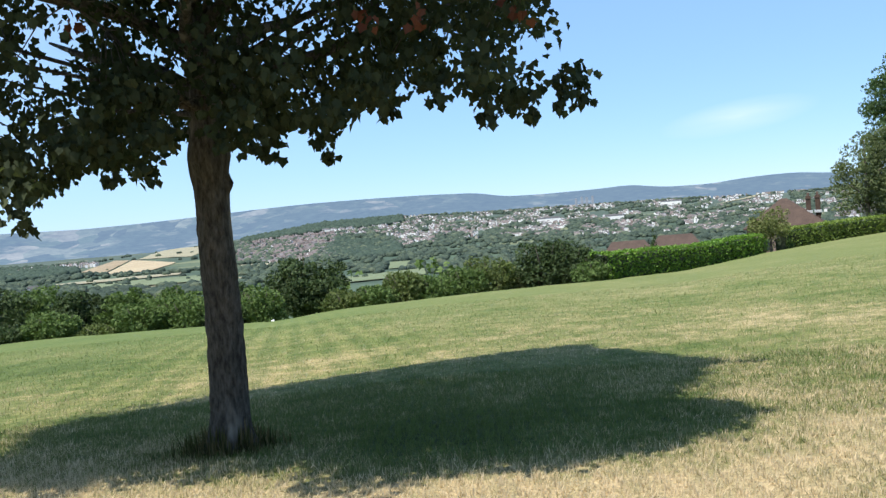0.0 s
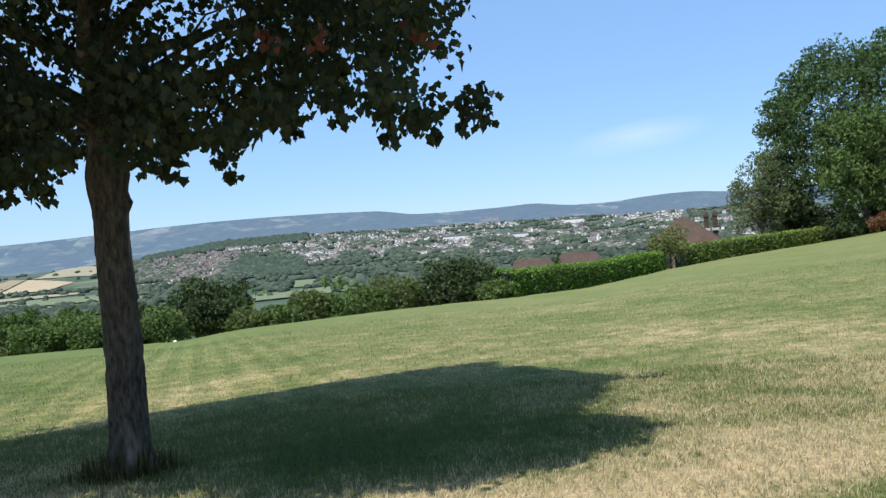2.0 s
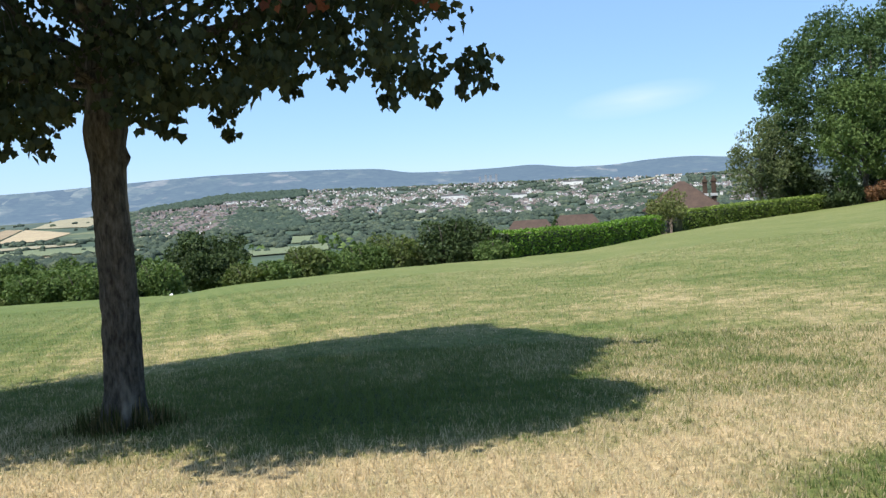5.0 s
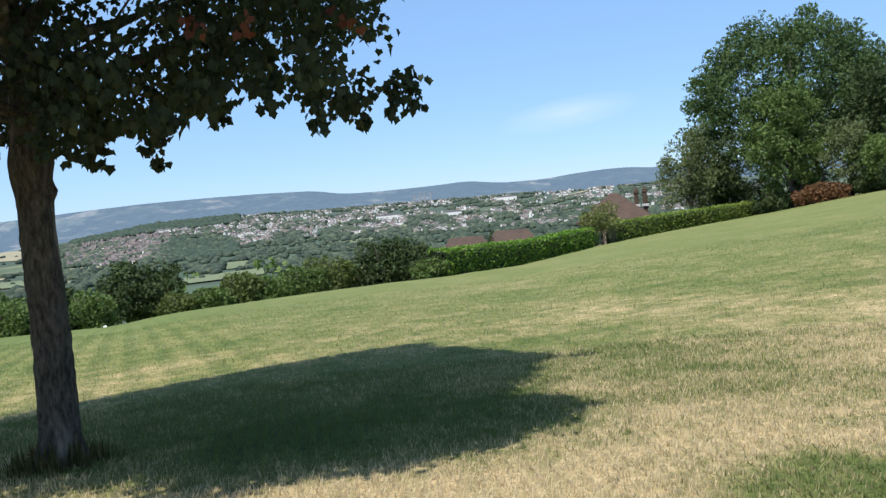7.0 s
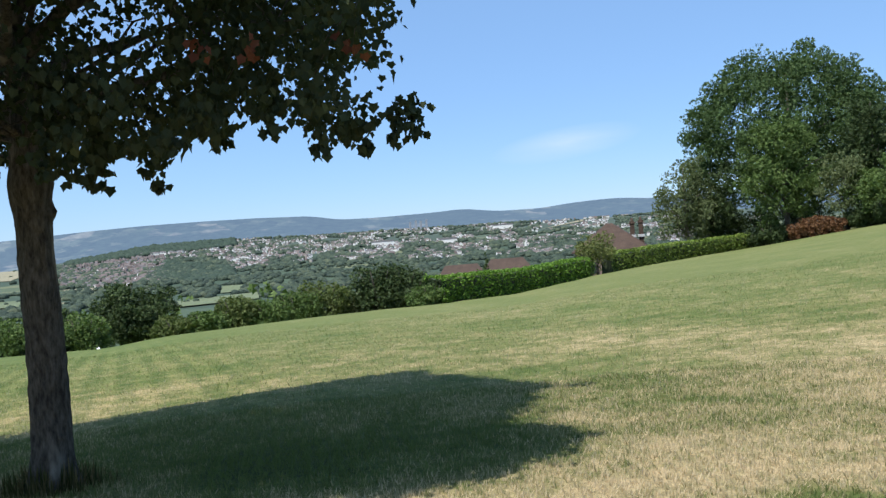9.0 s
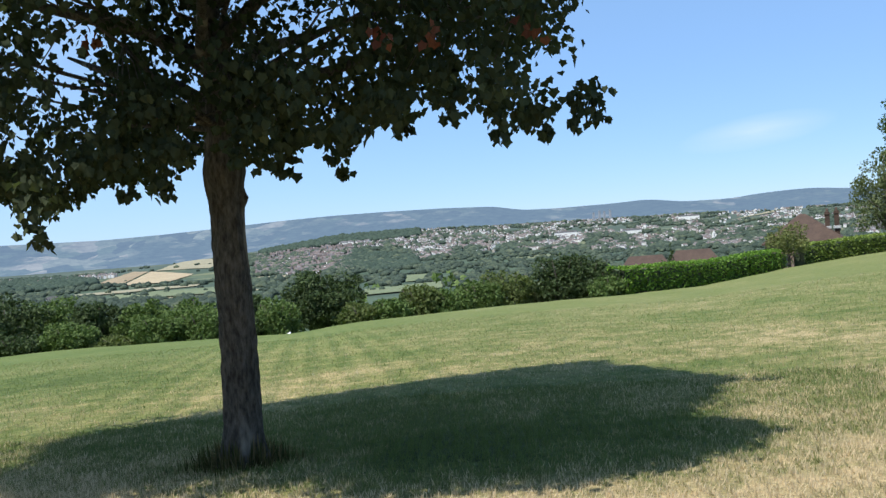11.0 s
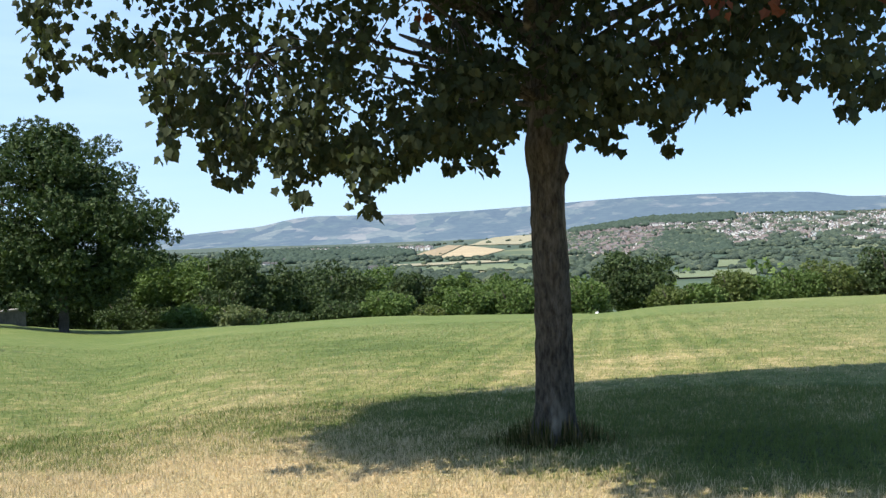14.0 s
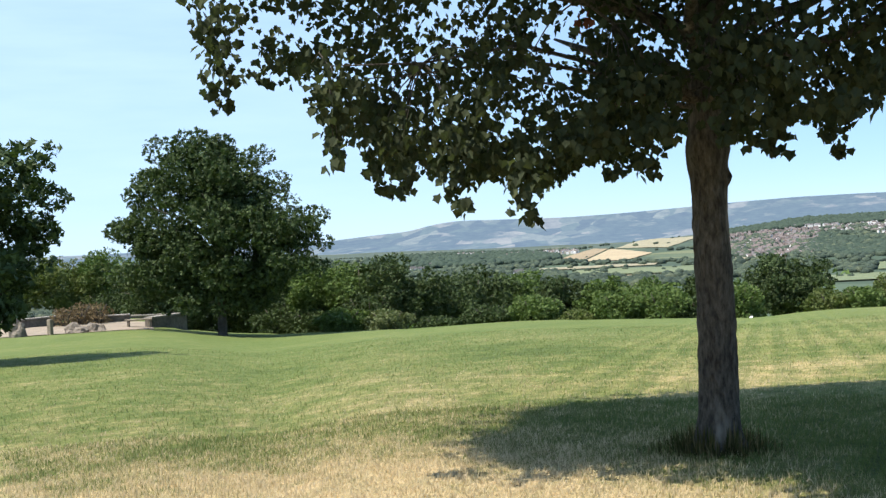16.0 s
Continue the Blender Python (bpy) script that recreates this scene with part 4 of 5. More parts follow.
for i, (az, d, el, w, mat) in enumerate(scrub):
    a = on(az, d)
    bush("bush", a, rise(a, d, el + 0.2 + 0.35 * math.sin(i * 2.3)), w, mat, {OAK: "dark green rounded bush on the field edge", BROAD: "mid-green leafy bush on the field edge", YELLOWISH: "pale yellow-green scrub bush on the field edge", WILLOW: "grey-green scrub bush on the field edge"}[mat], 200 + i, 2800, 0.16)


# ---- hedges ----
def hedge(name, a0, d0, a1, d1, top0, top1, depth, material, label, seed, per_m=480, leaf=0.15):
    p0, p1 = Vector(on(a0, d0)), Vector(on(a1, d1))
    t = thing(name, p0, label, "hedge")
    rng = np.random.default_rng(seed)
    run = p1 - p0
    flat = Vector((run.x, run.y, 0))
    length = flat.length
    u = flat.normalized()
    w = Vector((-u.y, u.x, 0))
    n = int(length / 1.0)
    bm = bmesh.new()
    prev = None
    for i in range(n + 1):
        f = i / n
        c = u * (0.45 + (length - 0.9) * f)
        g = height(p0.x + c.x, p0.y + c.y) - p0.z
        top = g + (top0 + (top1 - top0) * f) - 0.2
        ring = [bm.verts.new(c + w * s * depth * 0.38 + Vector((0, 0, z))) for s, z in ((-1, g - 0.3), (-1.05, (g + top) / 2), (-0.9, top), (0.9, top), (1.05, (g + top) / 2), (1, g - 0.3))]
        if prev:
            for k in range(5):
                bm.faces.new((prev[k], prev[k + 1], ring[k + 1], ring[k]))
        else:
            bm.faces.new(ring)
        prev = ring
    bm.faces.new(prev[::-1])
    # one closed, very dark green body behind the leaves
    part("inner_core", bm, CORE, t, "solid dark green core inside the hedge")
    m = int(length * per_m)
    f = rng.uniform(0, 1, m)
    side = rng.uniform(0, 1, m)
    pos = np.zeros((m, 3))
    for i in range(m):
        c = u * length * f[i]
        g = height(p0.x + c.x, p0.y + c.y) - p0.z
        h = top0 + (top1 - top0) * f[i]
        lump = 0.10 * noise.noise(Vector((f[i] * length * 0.9, side[i] * 3, seed)))
        if side[i] < 0.32:
            q, z = rng.uniform(-1, 1), h + lump + rng.normal(0, 0.03)
        else:
            s = -1 if side[i] < 0.75 else 1
            z = rng.uniform(0.0, 1.0) * h
            q = s * (1.0 + lump * 1.6 + rng.normal(0, 0.05)) * (1.0 - 0.12 * (z / h) ** 4)
        pos[i] = c + w * q * depth * 0.5 + Vector((0, 0, g + z))
    ends = rng.uniform(size=m) < 0.02
    pos[ends] += np.outer(rng.uniform(-0.3, 0.3, ends.sum()), w)
    pos += rng.normal(0, 0.03, pos.shape)
    vs, fs = scatter([(0, -0.5, 0), (0.26, -0.1, 0.06), (0.2, 0.28, 0.05), (0, 0.6, -0.06), (-0.2, 0.28, 0.05), (-0.26, -0.1, 0.06)], [(0, 1, 2, 3), (0, 3, 4, 5)], pos, spin(rng, m, 0.5), leaf * rng.uniform(0.7, 1.3, m))
    part("leaves", mesh_of("leaves", vs, fs, [material]), None, t)
    return t


hedge("laurel_hedge", 8.0, 61, 16.1, 80, 1.6, 1.45, 1.3, LAUREL, "clipped bright green laurel hedge along the field edge", 31)
hedge("mixed_hedge", 17.0, 82, 24.3, 101, 1.45, 1.25, 1.4, IVY, "clipped yellow-green mixed hedge along the field edge", 32)
for az, d, w, h in ((7.75, 60.8, 1.15, 1.35), (7.3, 60.4, 0.9, 0.95)):
    bush("laurel_bush", on(az, d), h, w, BROAD, "mid-green laurel bush at the hedge's ragged end", int(az * 31), 1500, 0.15)
a = on(16.65, 80.5)
broadleaf("small_tree", a, rise(a, 80.5, -1.25), 1.75, 0.6, PALE, "small pale yellow-green tree growing out of the hedge", 41, 2600, 0.13, trunk_r=0.09)

# ---- the wooded corner above the hedge ----
CORNER = "trees in the wooded corner"
for az, d, el, w, b, mat, seed, cnt, label, th in [
    (26.6, 108, 7.6, 10.3, 1.0, ASH, 51, 46000, "large round-topped broadleaf tree behind the hedge", 0.12),
    (21.3, 100, 2.48, 2.9, 0.3, WILLOW, 52, 6000, "drooping grey-green tree beside the house", 0.0),
    (22.6, 103, 2.04, 3.2, 0.3, OAK, 53, 5000, "dark broadleaf tree behind the hedge", 0.0),
    (26.2, 98, 4.16, 4.0, 0.5, BROAD, 54, 8000, "bright mid-green broadleaf tree in the corner", 0.05),
    (29.0, 94, 2.12, 2.3, 0.2, WILLOW, 55, 3500, "thin grey-green half-dead tree in the corner", 0.1),
    (30.4, 98, 5.1, 2.7, 0.5, OAK, 56, 6000, "narrow dark green tree in the corner", 0.0),
    (32.2, 97, 4.6, 2.2, 1.0, WILLOW, 57, 3800, "sparse twiggy grey tree in the corner", 0.05),
    (35.2, 95, 3.83, 2.2, 0.5, OAK, 60, 4000, "dark green tree with a knobbly crown", 0.05),
    (37.2, 95, 3.60, 1.1, 0.5, OAK, 61, 800, "slim dark cypress-like tree", 0.0),
    (39.6, 92, 4.00, 3.0, 0.3, OAK, 62, 4500, "dark green tree in the corner", 0.0),
    (39.0, 84, 1.40, 3.2, 0.1, BROAD, 63, 4500, "low green hedge tree on the field edge", 0.0),
    (43.0, 84, 2.60, 4.0, 0.1, BROAD, 64, 4500, "mid-green hedge tree on the field edge", 0.0),
    (48.0, 82, 3.20, 4.5, 0.1, OAK, 65, 4500, "dark hedge tree on the field edge", 0.0)]:
    at = on(az, d)
    broadleaf("corner_tree", at, rise(at, d, el), w, b, mat, label, seed, cnt, 0.17 if seed in (52, 55, 57) else 0.25 if seed == 51 else 0.23, group=CORNER, droop=1.5 if seed in (52, 55) else None,
              blobs=dome_blobs(rise(at, d, el), w, w * 0.9, b, 64, seed) if seed == 51 else None)
# most dark bushes here are added to fill the shaded hollows under the trees
for az, d, el, w, mat in [(26.6, 96, -1.5, 0.9, RUST), (27.2, 95, -1.2, 1.0, RUST), (27.9, 94, -1.15, 1.1, RUST), (28.5, 93, -1.3, 0.9, RUST), (33.0, 89.5, -0.6, 1.8, OAK), (34.0, 88, -0.5, 1.8, OAK), (31.8, 91, -0.9, 1.7, OAK), (29.6, 93.5, -1.0, 1.5, OAK), (23.4, 104, -0.9, 2.2, OAK), (25.0, 104, -0.6, 2.4, OAK), (27.2, 102, -0.4, 2.4, OAK), (25.4, 97, -1.42, 1.6, OAK), (30.2, 93, -0.7, 1.8, OAK), (32.0, 90, -0.4, 1.8, OAK), (31.0, 90, -0.61, 1.6, OAK), (24.6, 100, -1.81, 1.6, OAK)]:
    at = on(az, d)
    bush("bush", at, rise(at, d, el), w, mat, {RUST: "withered russet-brown bush in the corner", OAK: "dark shaded bush in the corner", BROAD: "spreading hawthorn on the field edge"}[mat], int(az * 10), 1100 if mat == RUST else 2000, 0.17, group="bushes in the corner")

for az, d, el, w, seed in [(30.9, 93, 1.3, 3.2, 81), (32.6, 89, 1.9, 4.2, 82), (35.6, 87, 2.3, 4.8, 83), (34.2, 85.5, 1.0, 3.4, 84), (38.2, 84.5, 1.7, 4.2, 85), (41.0, 84, 1.6, 3.8, 86)]:
    at = on(az, d)
    broadleaf("hawthorn", at, rise(at, d, el), w, 0.35, BROAD, "spreading hawthorn with dark hollow beneath on the field edge", seed, 8000, 0.2, group="hawthorns on the field edge")
for k in range(9):
    az = 35.2 + 1.35 * k
    at = on(az, 82.8)
    bush("bush", at, 2.0 + 0.4 * math.sin(k * 2.1), 1.8, OAK if k % 2 else BROAD, "low dark green bush under the hawthorns", 400 + k, 1400, 0.2, group="bushes in the corner")


# ---- houses below the hedge ----
ROOF_RED = surface("red_clay_tiles", [(0.3, (0.046, 0.027, 0.018)), (0.7, (0.078, 0.048, 0.033))], 1.5, 0.85, 0.5, 9.0, 0.03)
ROOF_GREY = surface("grey_slate", [(0.3, (0.055, 0.053, 0.053)), (0.7, (0.095, 0.09, 0.085))], 1.0, 0.7)
BRICK = surface("brick", [(0.3, (0.155, 0.108, 0.09)), (0.7, (0.24, 0.175, 0.15))], 1.2, 0.9, 0.4, 10.0, 0.02)
WHITE = surface("white_render", [(0.3, (0.66, 0.645, 0.61)), (0.7, (0.82, 0.81, 0.78))], 0.8, 0.85)
CREAM = surface("cream_render", [(0.3, (0.3, 0.275, 0.23)), (0.7, (0.44, 0.41, 0.355))], 0.8, 0.85)
LEAD = surface("lead_flashing", [(0.3, (0.35, 0.36, 0.37)), (0.7, (0.55, 0.56, 0.57))], 2.0, 0.6)
GLASS, _n, _l, _p = nodes_of("window_glass")
_p.inputs["Base Color"].default_value = (0.02, 0.025, 0.03, 1)
_p.inputs["Roughness"].default_value = 0.08


def gable(bm, w, d, h0, h1, over=0.3, hip=0.0):
    """A pitched roof with thickness; hip draws the ridge in from the ends."""
    x, y = w / 2 + over, d / 2 + over
    lo = [bm.verts.new(v) for v in ((-x, -y, h0 - 0.15), (x, -y, h0 - 0.15), (x, y, h0 - 0.15), (-x, y, h0 - 0.15))]
    e = [bm.verts.new(v) for v in ((-x, -y, h0), (x, -y, h0), (x, y, h0), (-x, y, h0))]
    r = [bm.verts.new((-x + hip, 0, h1)), bm.verts.new((x - hip, 0, h1))]
    bm.faces.new(lo[::-1])
    for k in range(4):
        bm.faces.new((lo[k], lo[(k + 1) % 4], e[(k + 1) % 4], e[k]))
    bm.faces.new((e[0], e[1], r[1], r[0]))
    bm.faces.new((e[2], e[3], r[0], r[1]))
    bm.faces.new((e[1], e[2], r[1]))
    bm.faces.new((e[3], e[0], r[0]))


def house(name, at, turn, w, d, eaves, ridge, wall_mat, roof_mat, label, hip=0.0, chimneys=(), windows=True, group="", detail=True):
    t = tagged(new(name), label, "house", group)
    t.matrix_basis = Matrix.Translation(at) @ pose(0, 0, 0, 0, 0, turn)
    bm = bmesh.new()
    box(bm, (-w / 2, -d / 2, -1.0), (w / 2, d / 2, eaves - 0.16))
    if not hip:
        a = [bm.verts.new(v) for v in ((-w / 2 + 0.02, -d / 2, eaves - 0.2), (-w / 2 + 0.02, d / 2, eaves - 0.2), (-w / 2 + 0.02, 0, ridge - 0.12))]
        b = [bm.verts.new(v) for v in ((w / 2 - 0.02, -d / 2, eaves - 0.2), (w / 2 - 0.02, d / 2, eaves - 0.2), (w / 2 - 0.02, 0, ridge - 0.12))]
        bm.faces.new(a)
        bm.faces.new(b[::-1])
    part("wall", bm, wall_mat, t)
    bm = bmesh.new()
    gable(bm, w, d, eaves, ridge, 0.3, hip)
    roof = part("roof", bm, roof_mat, t)
    for cx, cy, cw, top in chimneys:
        bm = bmesh.new()
        box(bm, (cx - cw / 2, cy - 0.35, eaves), (cx + cw / 2, cy + 0.35, top), 0.03)
        box(bm, (cx - cw / 2 - 0.06, cy - 0.41, top - 0.3), (cx + cw / 2 + 0.06, cy + 0.41, top - 0.16), 0.02)
        c = part("chimney", bm, ROOF_RED if detail else BRICK, roof, "brown brick chimney stack")
        if detail:
            bm = bmesh.new()
            tube(bm, [(cx, cy, top - 0.05), (cx, cy, top + 0.3)], [0.13, 0.11], 10)
            part("chimney_pot", bm, ROOF_RED, roof)
            bm = bmesh.new()
            box(bm, (cx - cw / 2 - 0.12, cy - 0.5, ridge - 1.55), (cx + cw / 2 + 0.12, cy + 0.5, ridge - 1.3), 0.02)
            part("flashing", bm, LEAD, roof, "pale lead flashing round a chimney")
    if windows:
        for sx in (-w * 0.27, w * 0.27):
            for sz in ([eaves * 0.25, eaves * 0.68] if eaves > 4 else [eaves * 0.5]):
                for side in (-1, 1):
                    bm = bmesh.new()
                    y = side * d / 2
                    box(bm, (sx - 0.6, min(y, y + side * 0.05), sz - 0.55), (sx + 0.6, max(y, y + side * 0.05), sz + 0.55))
                    part("window", bm, GLASS, t)
    return t


at = on(17.4, 112)
eav, rid = rise(at, 112, -2.2), rise(at, 112, -0.9)
house("house", at, -18, 7.0, 7, eav, rid, BRICK, ROOF_RED, "house with brown hipped tile roof and two chimneys behind the hedge", 3.5, [(2.25, -1.2, 0.45, rid + 0.1), (3.1, -1.0, 0.45, rid + 0.15)])
at = on(21.9, 109)
house("house", at, -20, 3.4, 4, rise(at, 109, -1.75), rise(at, 109, -1.4), WHITE, ROOF_GREY, "low white-walled house behind the hedge", 0.0)
for az, el in ((9.6, -2.45), (12.0, -2.3)):
    at = on(az, 96)
    z = rise(at, 96, el)
    house("house", at, -10, 5.2, 6, z - 2.0, z, BRICK, ROOF_RED, "house with red tile roof below the hedge", 1.5)
at = on(10.9, 90)
broadleaf("small_conifer", at, rise(at, 90, -2.15), 0.7, 0.3, OAK, "small dark pointed conifer between red roofs", 71, 500, 0.25, blobs=[(0, 0, rise(at, 90, -2.15) * (0.1 + 0.17 * k), 0.75 - 0.12 * k, 0.75 - 0.12 * k, 0.6) for k in range(6)])

# ---- the paved circle with low walls, boulders and a post ----
STONE = surface("rubble_stone", [(0.3, (0.09, 0.08, 0.068)), (0.7, (0.2, 0.178, 0.15))], 2.0, 0.9, 0.8, 7.0, 0.05)
COPING = surface("coping_stone", [(0.3, (0.2, 0.18, 0.155)), (0.7, (0.32, 0.29, 0.25))], 2.0, 0.9)
BOULDER = surface("boulder_stone", [(0.3, (0.11, 0.09, 0.07)), (0.7, (0.25, 0.215, 0.17))], 2.2, 0.9, 0.9, 6.0, 0.06)
GRAVEL = surface("gravel", [(0.3, (0.21, 0.17, 0.125)), (0.7, (0.31, 0.255, 0.19))], 1.0, 0.95, 0.6, 20.0, 0.02)
TIMBER = surface("weathered_timber", [(0.3, (0.18, 0.15, 0.11)), (0.7, (0.32, 0.27, 0.2))], 3.0, 0.9, 0.5, 20.0, 0.01)


def low_wall(az0, d0, az1, d1, h, thick, label):
    p0, p1 = Vector(on(az0, d0)), Vector(on(az1, d1))
    mid = (p0 + p1) / 2
    run = p1 - p0
    ln = Vector((run.x, run.y, 0)).length
    t = tagged(new("low_stone_wall"), label, "wall", "low walls round the paved circle")
    t.matrix_basis = Matrix.Translation(mid) @ pose(0, 0, 0, 0, 0, math.degrees(math.atan2(run.y, run.x)))
    bm = bmesh.new()
    box(bm, (-ln / 2, -thick / 2, -0.5), (ln / 2, thick / 2, h), 0.03)
    part("wall", bm, STONE, t)
    bm = bmesh.new()
    n = max(2, int(ln / 0.9))
    for i in range(n):
        x0 = -ln / 2 + ln * i / n
        box(bm, (x0 + 0.01, -thick / 2 - 0.05, h + 0.003), (x0 + ln / n - 0.01, thick / 2 + 0.05, h + 0.09), 0.015)
    part("coping", bm, COPING, t, "pale flat coping stones")
    return t


def boulder(at, sx, sy, sz, seed):
    t = tagged(new("boulder"), "rough grey-brown boulder on the grass", "boulder", "boulders by the paved circle")
    t.matrix_basis = Matrix.Translation(at)
    bm = bmesh.new()
    bmesh.ops.create_icosphere(bm, subdivisions=3, radius=1.0)
    for v in bm.verts:
        q = 1 + 0.5 * noise.noise(v.co * 1.5 + Vector((seed, 0, 0))) + 0.16 * noise.noise(v.co * 4 + Vector((seed, 5, 0)))
        v.co = Vector((v.co.x * sx * q, v.co.y * sy * q, max(-0.25, v.co.z * q) * sz))
    me = bpy.data.meshes.new("boulder")
    bm.to_mesh(me)
    bm.free()
    me.materials.append(BOULDER)
    part("stone", me, BOULDER, t)
    return t


low_wall(-39.75, 67.8, -38.0, 70.5, 0.8, 0.5, "low rubble stone wall with flat pale coping")
low_wall(-38.6, 75.5, -41.2, 77, 0.6, 0.5, "low rubble stone wall with flat pale coping")
low_wall(-40.6, 73, -43.4, 73.5, 0.38, 0.5, "low rubble stone wall with flat pale coping")
low_wall(-43.9, 74, -46.5, 72, 0.5, 0.5, "low rubble stone wall with flat pale coping")
boulder(on(-43.3, 64.5), 0.75, 0.5, 0.5, 1)
boulder(on(-42.3, 65), 0.7, 0.5, 0.55, 2)
boulder(on(-45.9, 63), 0.5, 0.45, 0.75, 3)
at = on(-44.4, 63.5)
post = tagged(new("post"), "short weathered timber post on the grass", "post")
post.matrix_basis = Matrix.Translation(at)
bm = bmesh.new()
box(bm, (-0.12, -0.12, -0.3), (0.12, 0.12, 0.85), 0.03)
part("shaft", bm, TIMBER, post)
at = on(-40.2, 67.5)
bench = tagged(new("bench"), "plain dark timber bench beside the stone wall", "bench")
bench.matrix_basis = Matrix.Translation(at) @ pose(0, 0, 0, 0, 0, 30)
bm = bmesh.new()
box(bm, (-0.8, -0.2, 0.42), (0.8, 0.2, 0.5), 0.01)
part("seat", bm, TIMBER, bench)
for sx in (-0.6, 0.6):
    bm = bmesh.new()
    box(bm, (sx - 0.06, -0.18, -0.2), (sx + 0.06, 0.18, 0.417))
    part("leg", bm, TIMBER, bench)
gv, gf = [], []
for i in range(13):
    for j in range(5):
        x, y, z = on(-48.5 + i * 0.75, 63.4 + j * 2.3)
        gv.append((x, y, z + 0.04))
for i in range(12):
    for j in range(4):
        a = i * 5 + j
        gf.append((a, a + 5, a + 6, a + 1))
gravel = tagged(new("pavement", mesh_of("pavement", gv, gf, [GRAVEL], smooth=True)), "pale sandy gravel area inside low stone walls", "gravel", kind="structure")
for az, d, h in ((-43.7, 72.0, 1.35), (-42.9, 72.3, 1.6), (-42.1, 72.3, 1.5)):
    at = on(az, d)
    bush("bush", at, h, 1.0, DRY, "pale brown withered shrub inside the paved circle", int(-az * 7), 420, 0.12, group="shrubs in the paved circle")

# ---- the valley: woods, corn fields, the town on its hill ----
CORN = surface("ripe_corn", [(0.3, (0.31, 0.245, 0.145)), (0.7, (0.39, 0.315, 0.195))], 0.02, 0.95, 0.2, 0.3, 0.2)
PASTURE = surface("bright_pasture", [(0.3, (0.11, 0.14, 0.066)), (0.7, (0.15, 0.175, 0.085))], 0.01, 0.95, 0.2, 0.3, 0.2)
TAN = surface("tan_stubble", [(0.3, (0.22, 0.165, 0.095)), (0.7, (0.3, 0.235, 0.14))], 0.02, 0.95, 0.2, 0.3, 0.2)
STUBBLE = surface("pale_stubble", [(0.3, (0.22, 0.2, 0.125)), (0.7, (0.3, 0.27, 0.17))], 0.02, 0.95, 0.2, 0.3, 0.2)


FIELDS = []


def below(az, el):
    """The place across the valley that shows under an elevation at an azimuth."""
    lo, hi = 330.0, 3100.0
    for _ in range(14):
        d = (lo + hi) / 2
        x, y = pol(az, d)
        if math.degrees(math.atan2(height(x, y, False) - 1.6, d)) < el:
            lo = d
        else:
            hi = d
    x, y = pol(az, lo)
    return x, y, lo


def far_patch(corners, material, label):
    """A field across the valley, by the directions of its four corners as azimuth and elevation."""
    n, m = 14, 8
    c = [Vector(q) for q in corners]
    v, f, ds = [], [], []
    for i in range(n + 1):
        for j in range(m + 1):
            q = c[0].lerp(c[1], i / n).lerp(c[3].lerp(c[2], i / n), j / m)
            x, y, d = below(*q)
            ds.append(d)
            v.append((x, y, height(x, y) + 1.2))
    for i in range(n):
        for j in range(m):
            a = i * (m + 1) + j
            f.append((a, a + m + 1, a + m + 2, a + 1))
    FIELDS.append((min(q.x for q in c), max(q.x for q in c), min(ds), max(ds)))
    return tagged(new("field", mesh_of("field", v, f, [material], smooth=True)), label, "field", "fields across the valley", "structure")


far_patch(((-17.2, -1.96), (-15.1, -2.0), (-13.7, -1.66), (-15.8, -1.36)), CORN, "ripe golden corn field across the valley")
far_patch(((-18.3, -1.72), (-17.2, -1.88), (-15.9, -1.34), (-16.7, -1.3)), TAN, "tan stubble field beside the ripe corn")
far_patch(((-15.6, -1.35), (-12.9, -1.42), (-11.2, -0.92), (-14.2, -0.98)), STUBBLE, "pale olive stubble field on the far slope")
far_patch(((-18.2, -2.68), (-11.2, -2.8), (-11.2, -2.42), (-17.6, -2.42)), PASTURE, "bright green pasture on the valley floor")
far_patch(((-20.2, -2.36), (-13.6, -2.3), (-13.4, -2.18), (-19.6, -2.22)), STUBBLE, "long pale mown strip on the valley floor")
far_patch(((-10.6, -2.2), (-8.4, -2.25), (-8.2, -2.1), (-10.5, -2.08)), STUBBLE, "pale mown strip below the brick estate")
far_patch(((-5.6, -3.5), (-1.0, -3.42), (-1.0, -3.12), (-5.3, -3.2)), PASTURE, "bright green pasture on the valley floor")
far_patch(((-2.9, -2.95), (-1.7, -2.95), (-1.6, -2.6), (-2.8, -2.62)), PASTURE, "small square pasture among the valley woods")
far_patch(((13.9, -0.98), (15.2, -0.82), (17.6, -0.5), (16.8, -0.5)), STUBBLE, "long pale field on the far hillside")


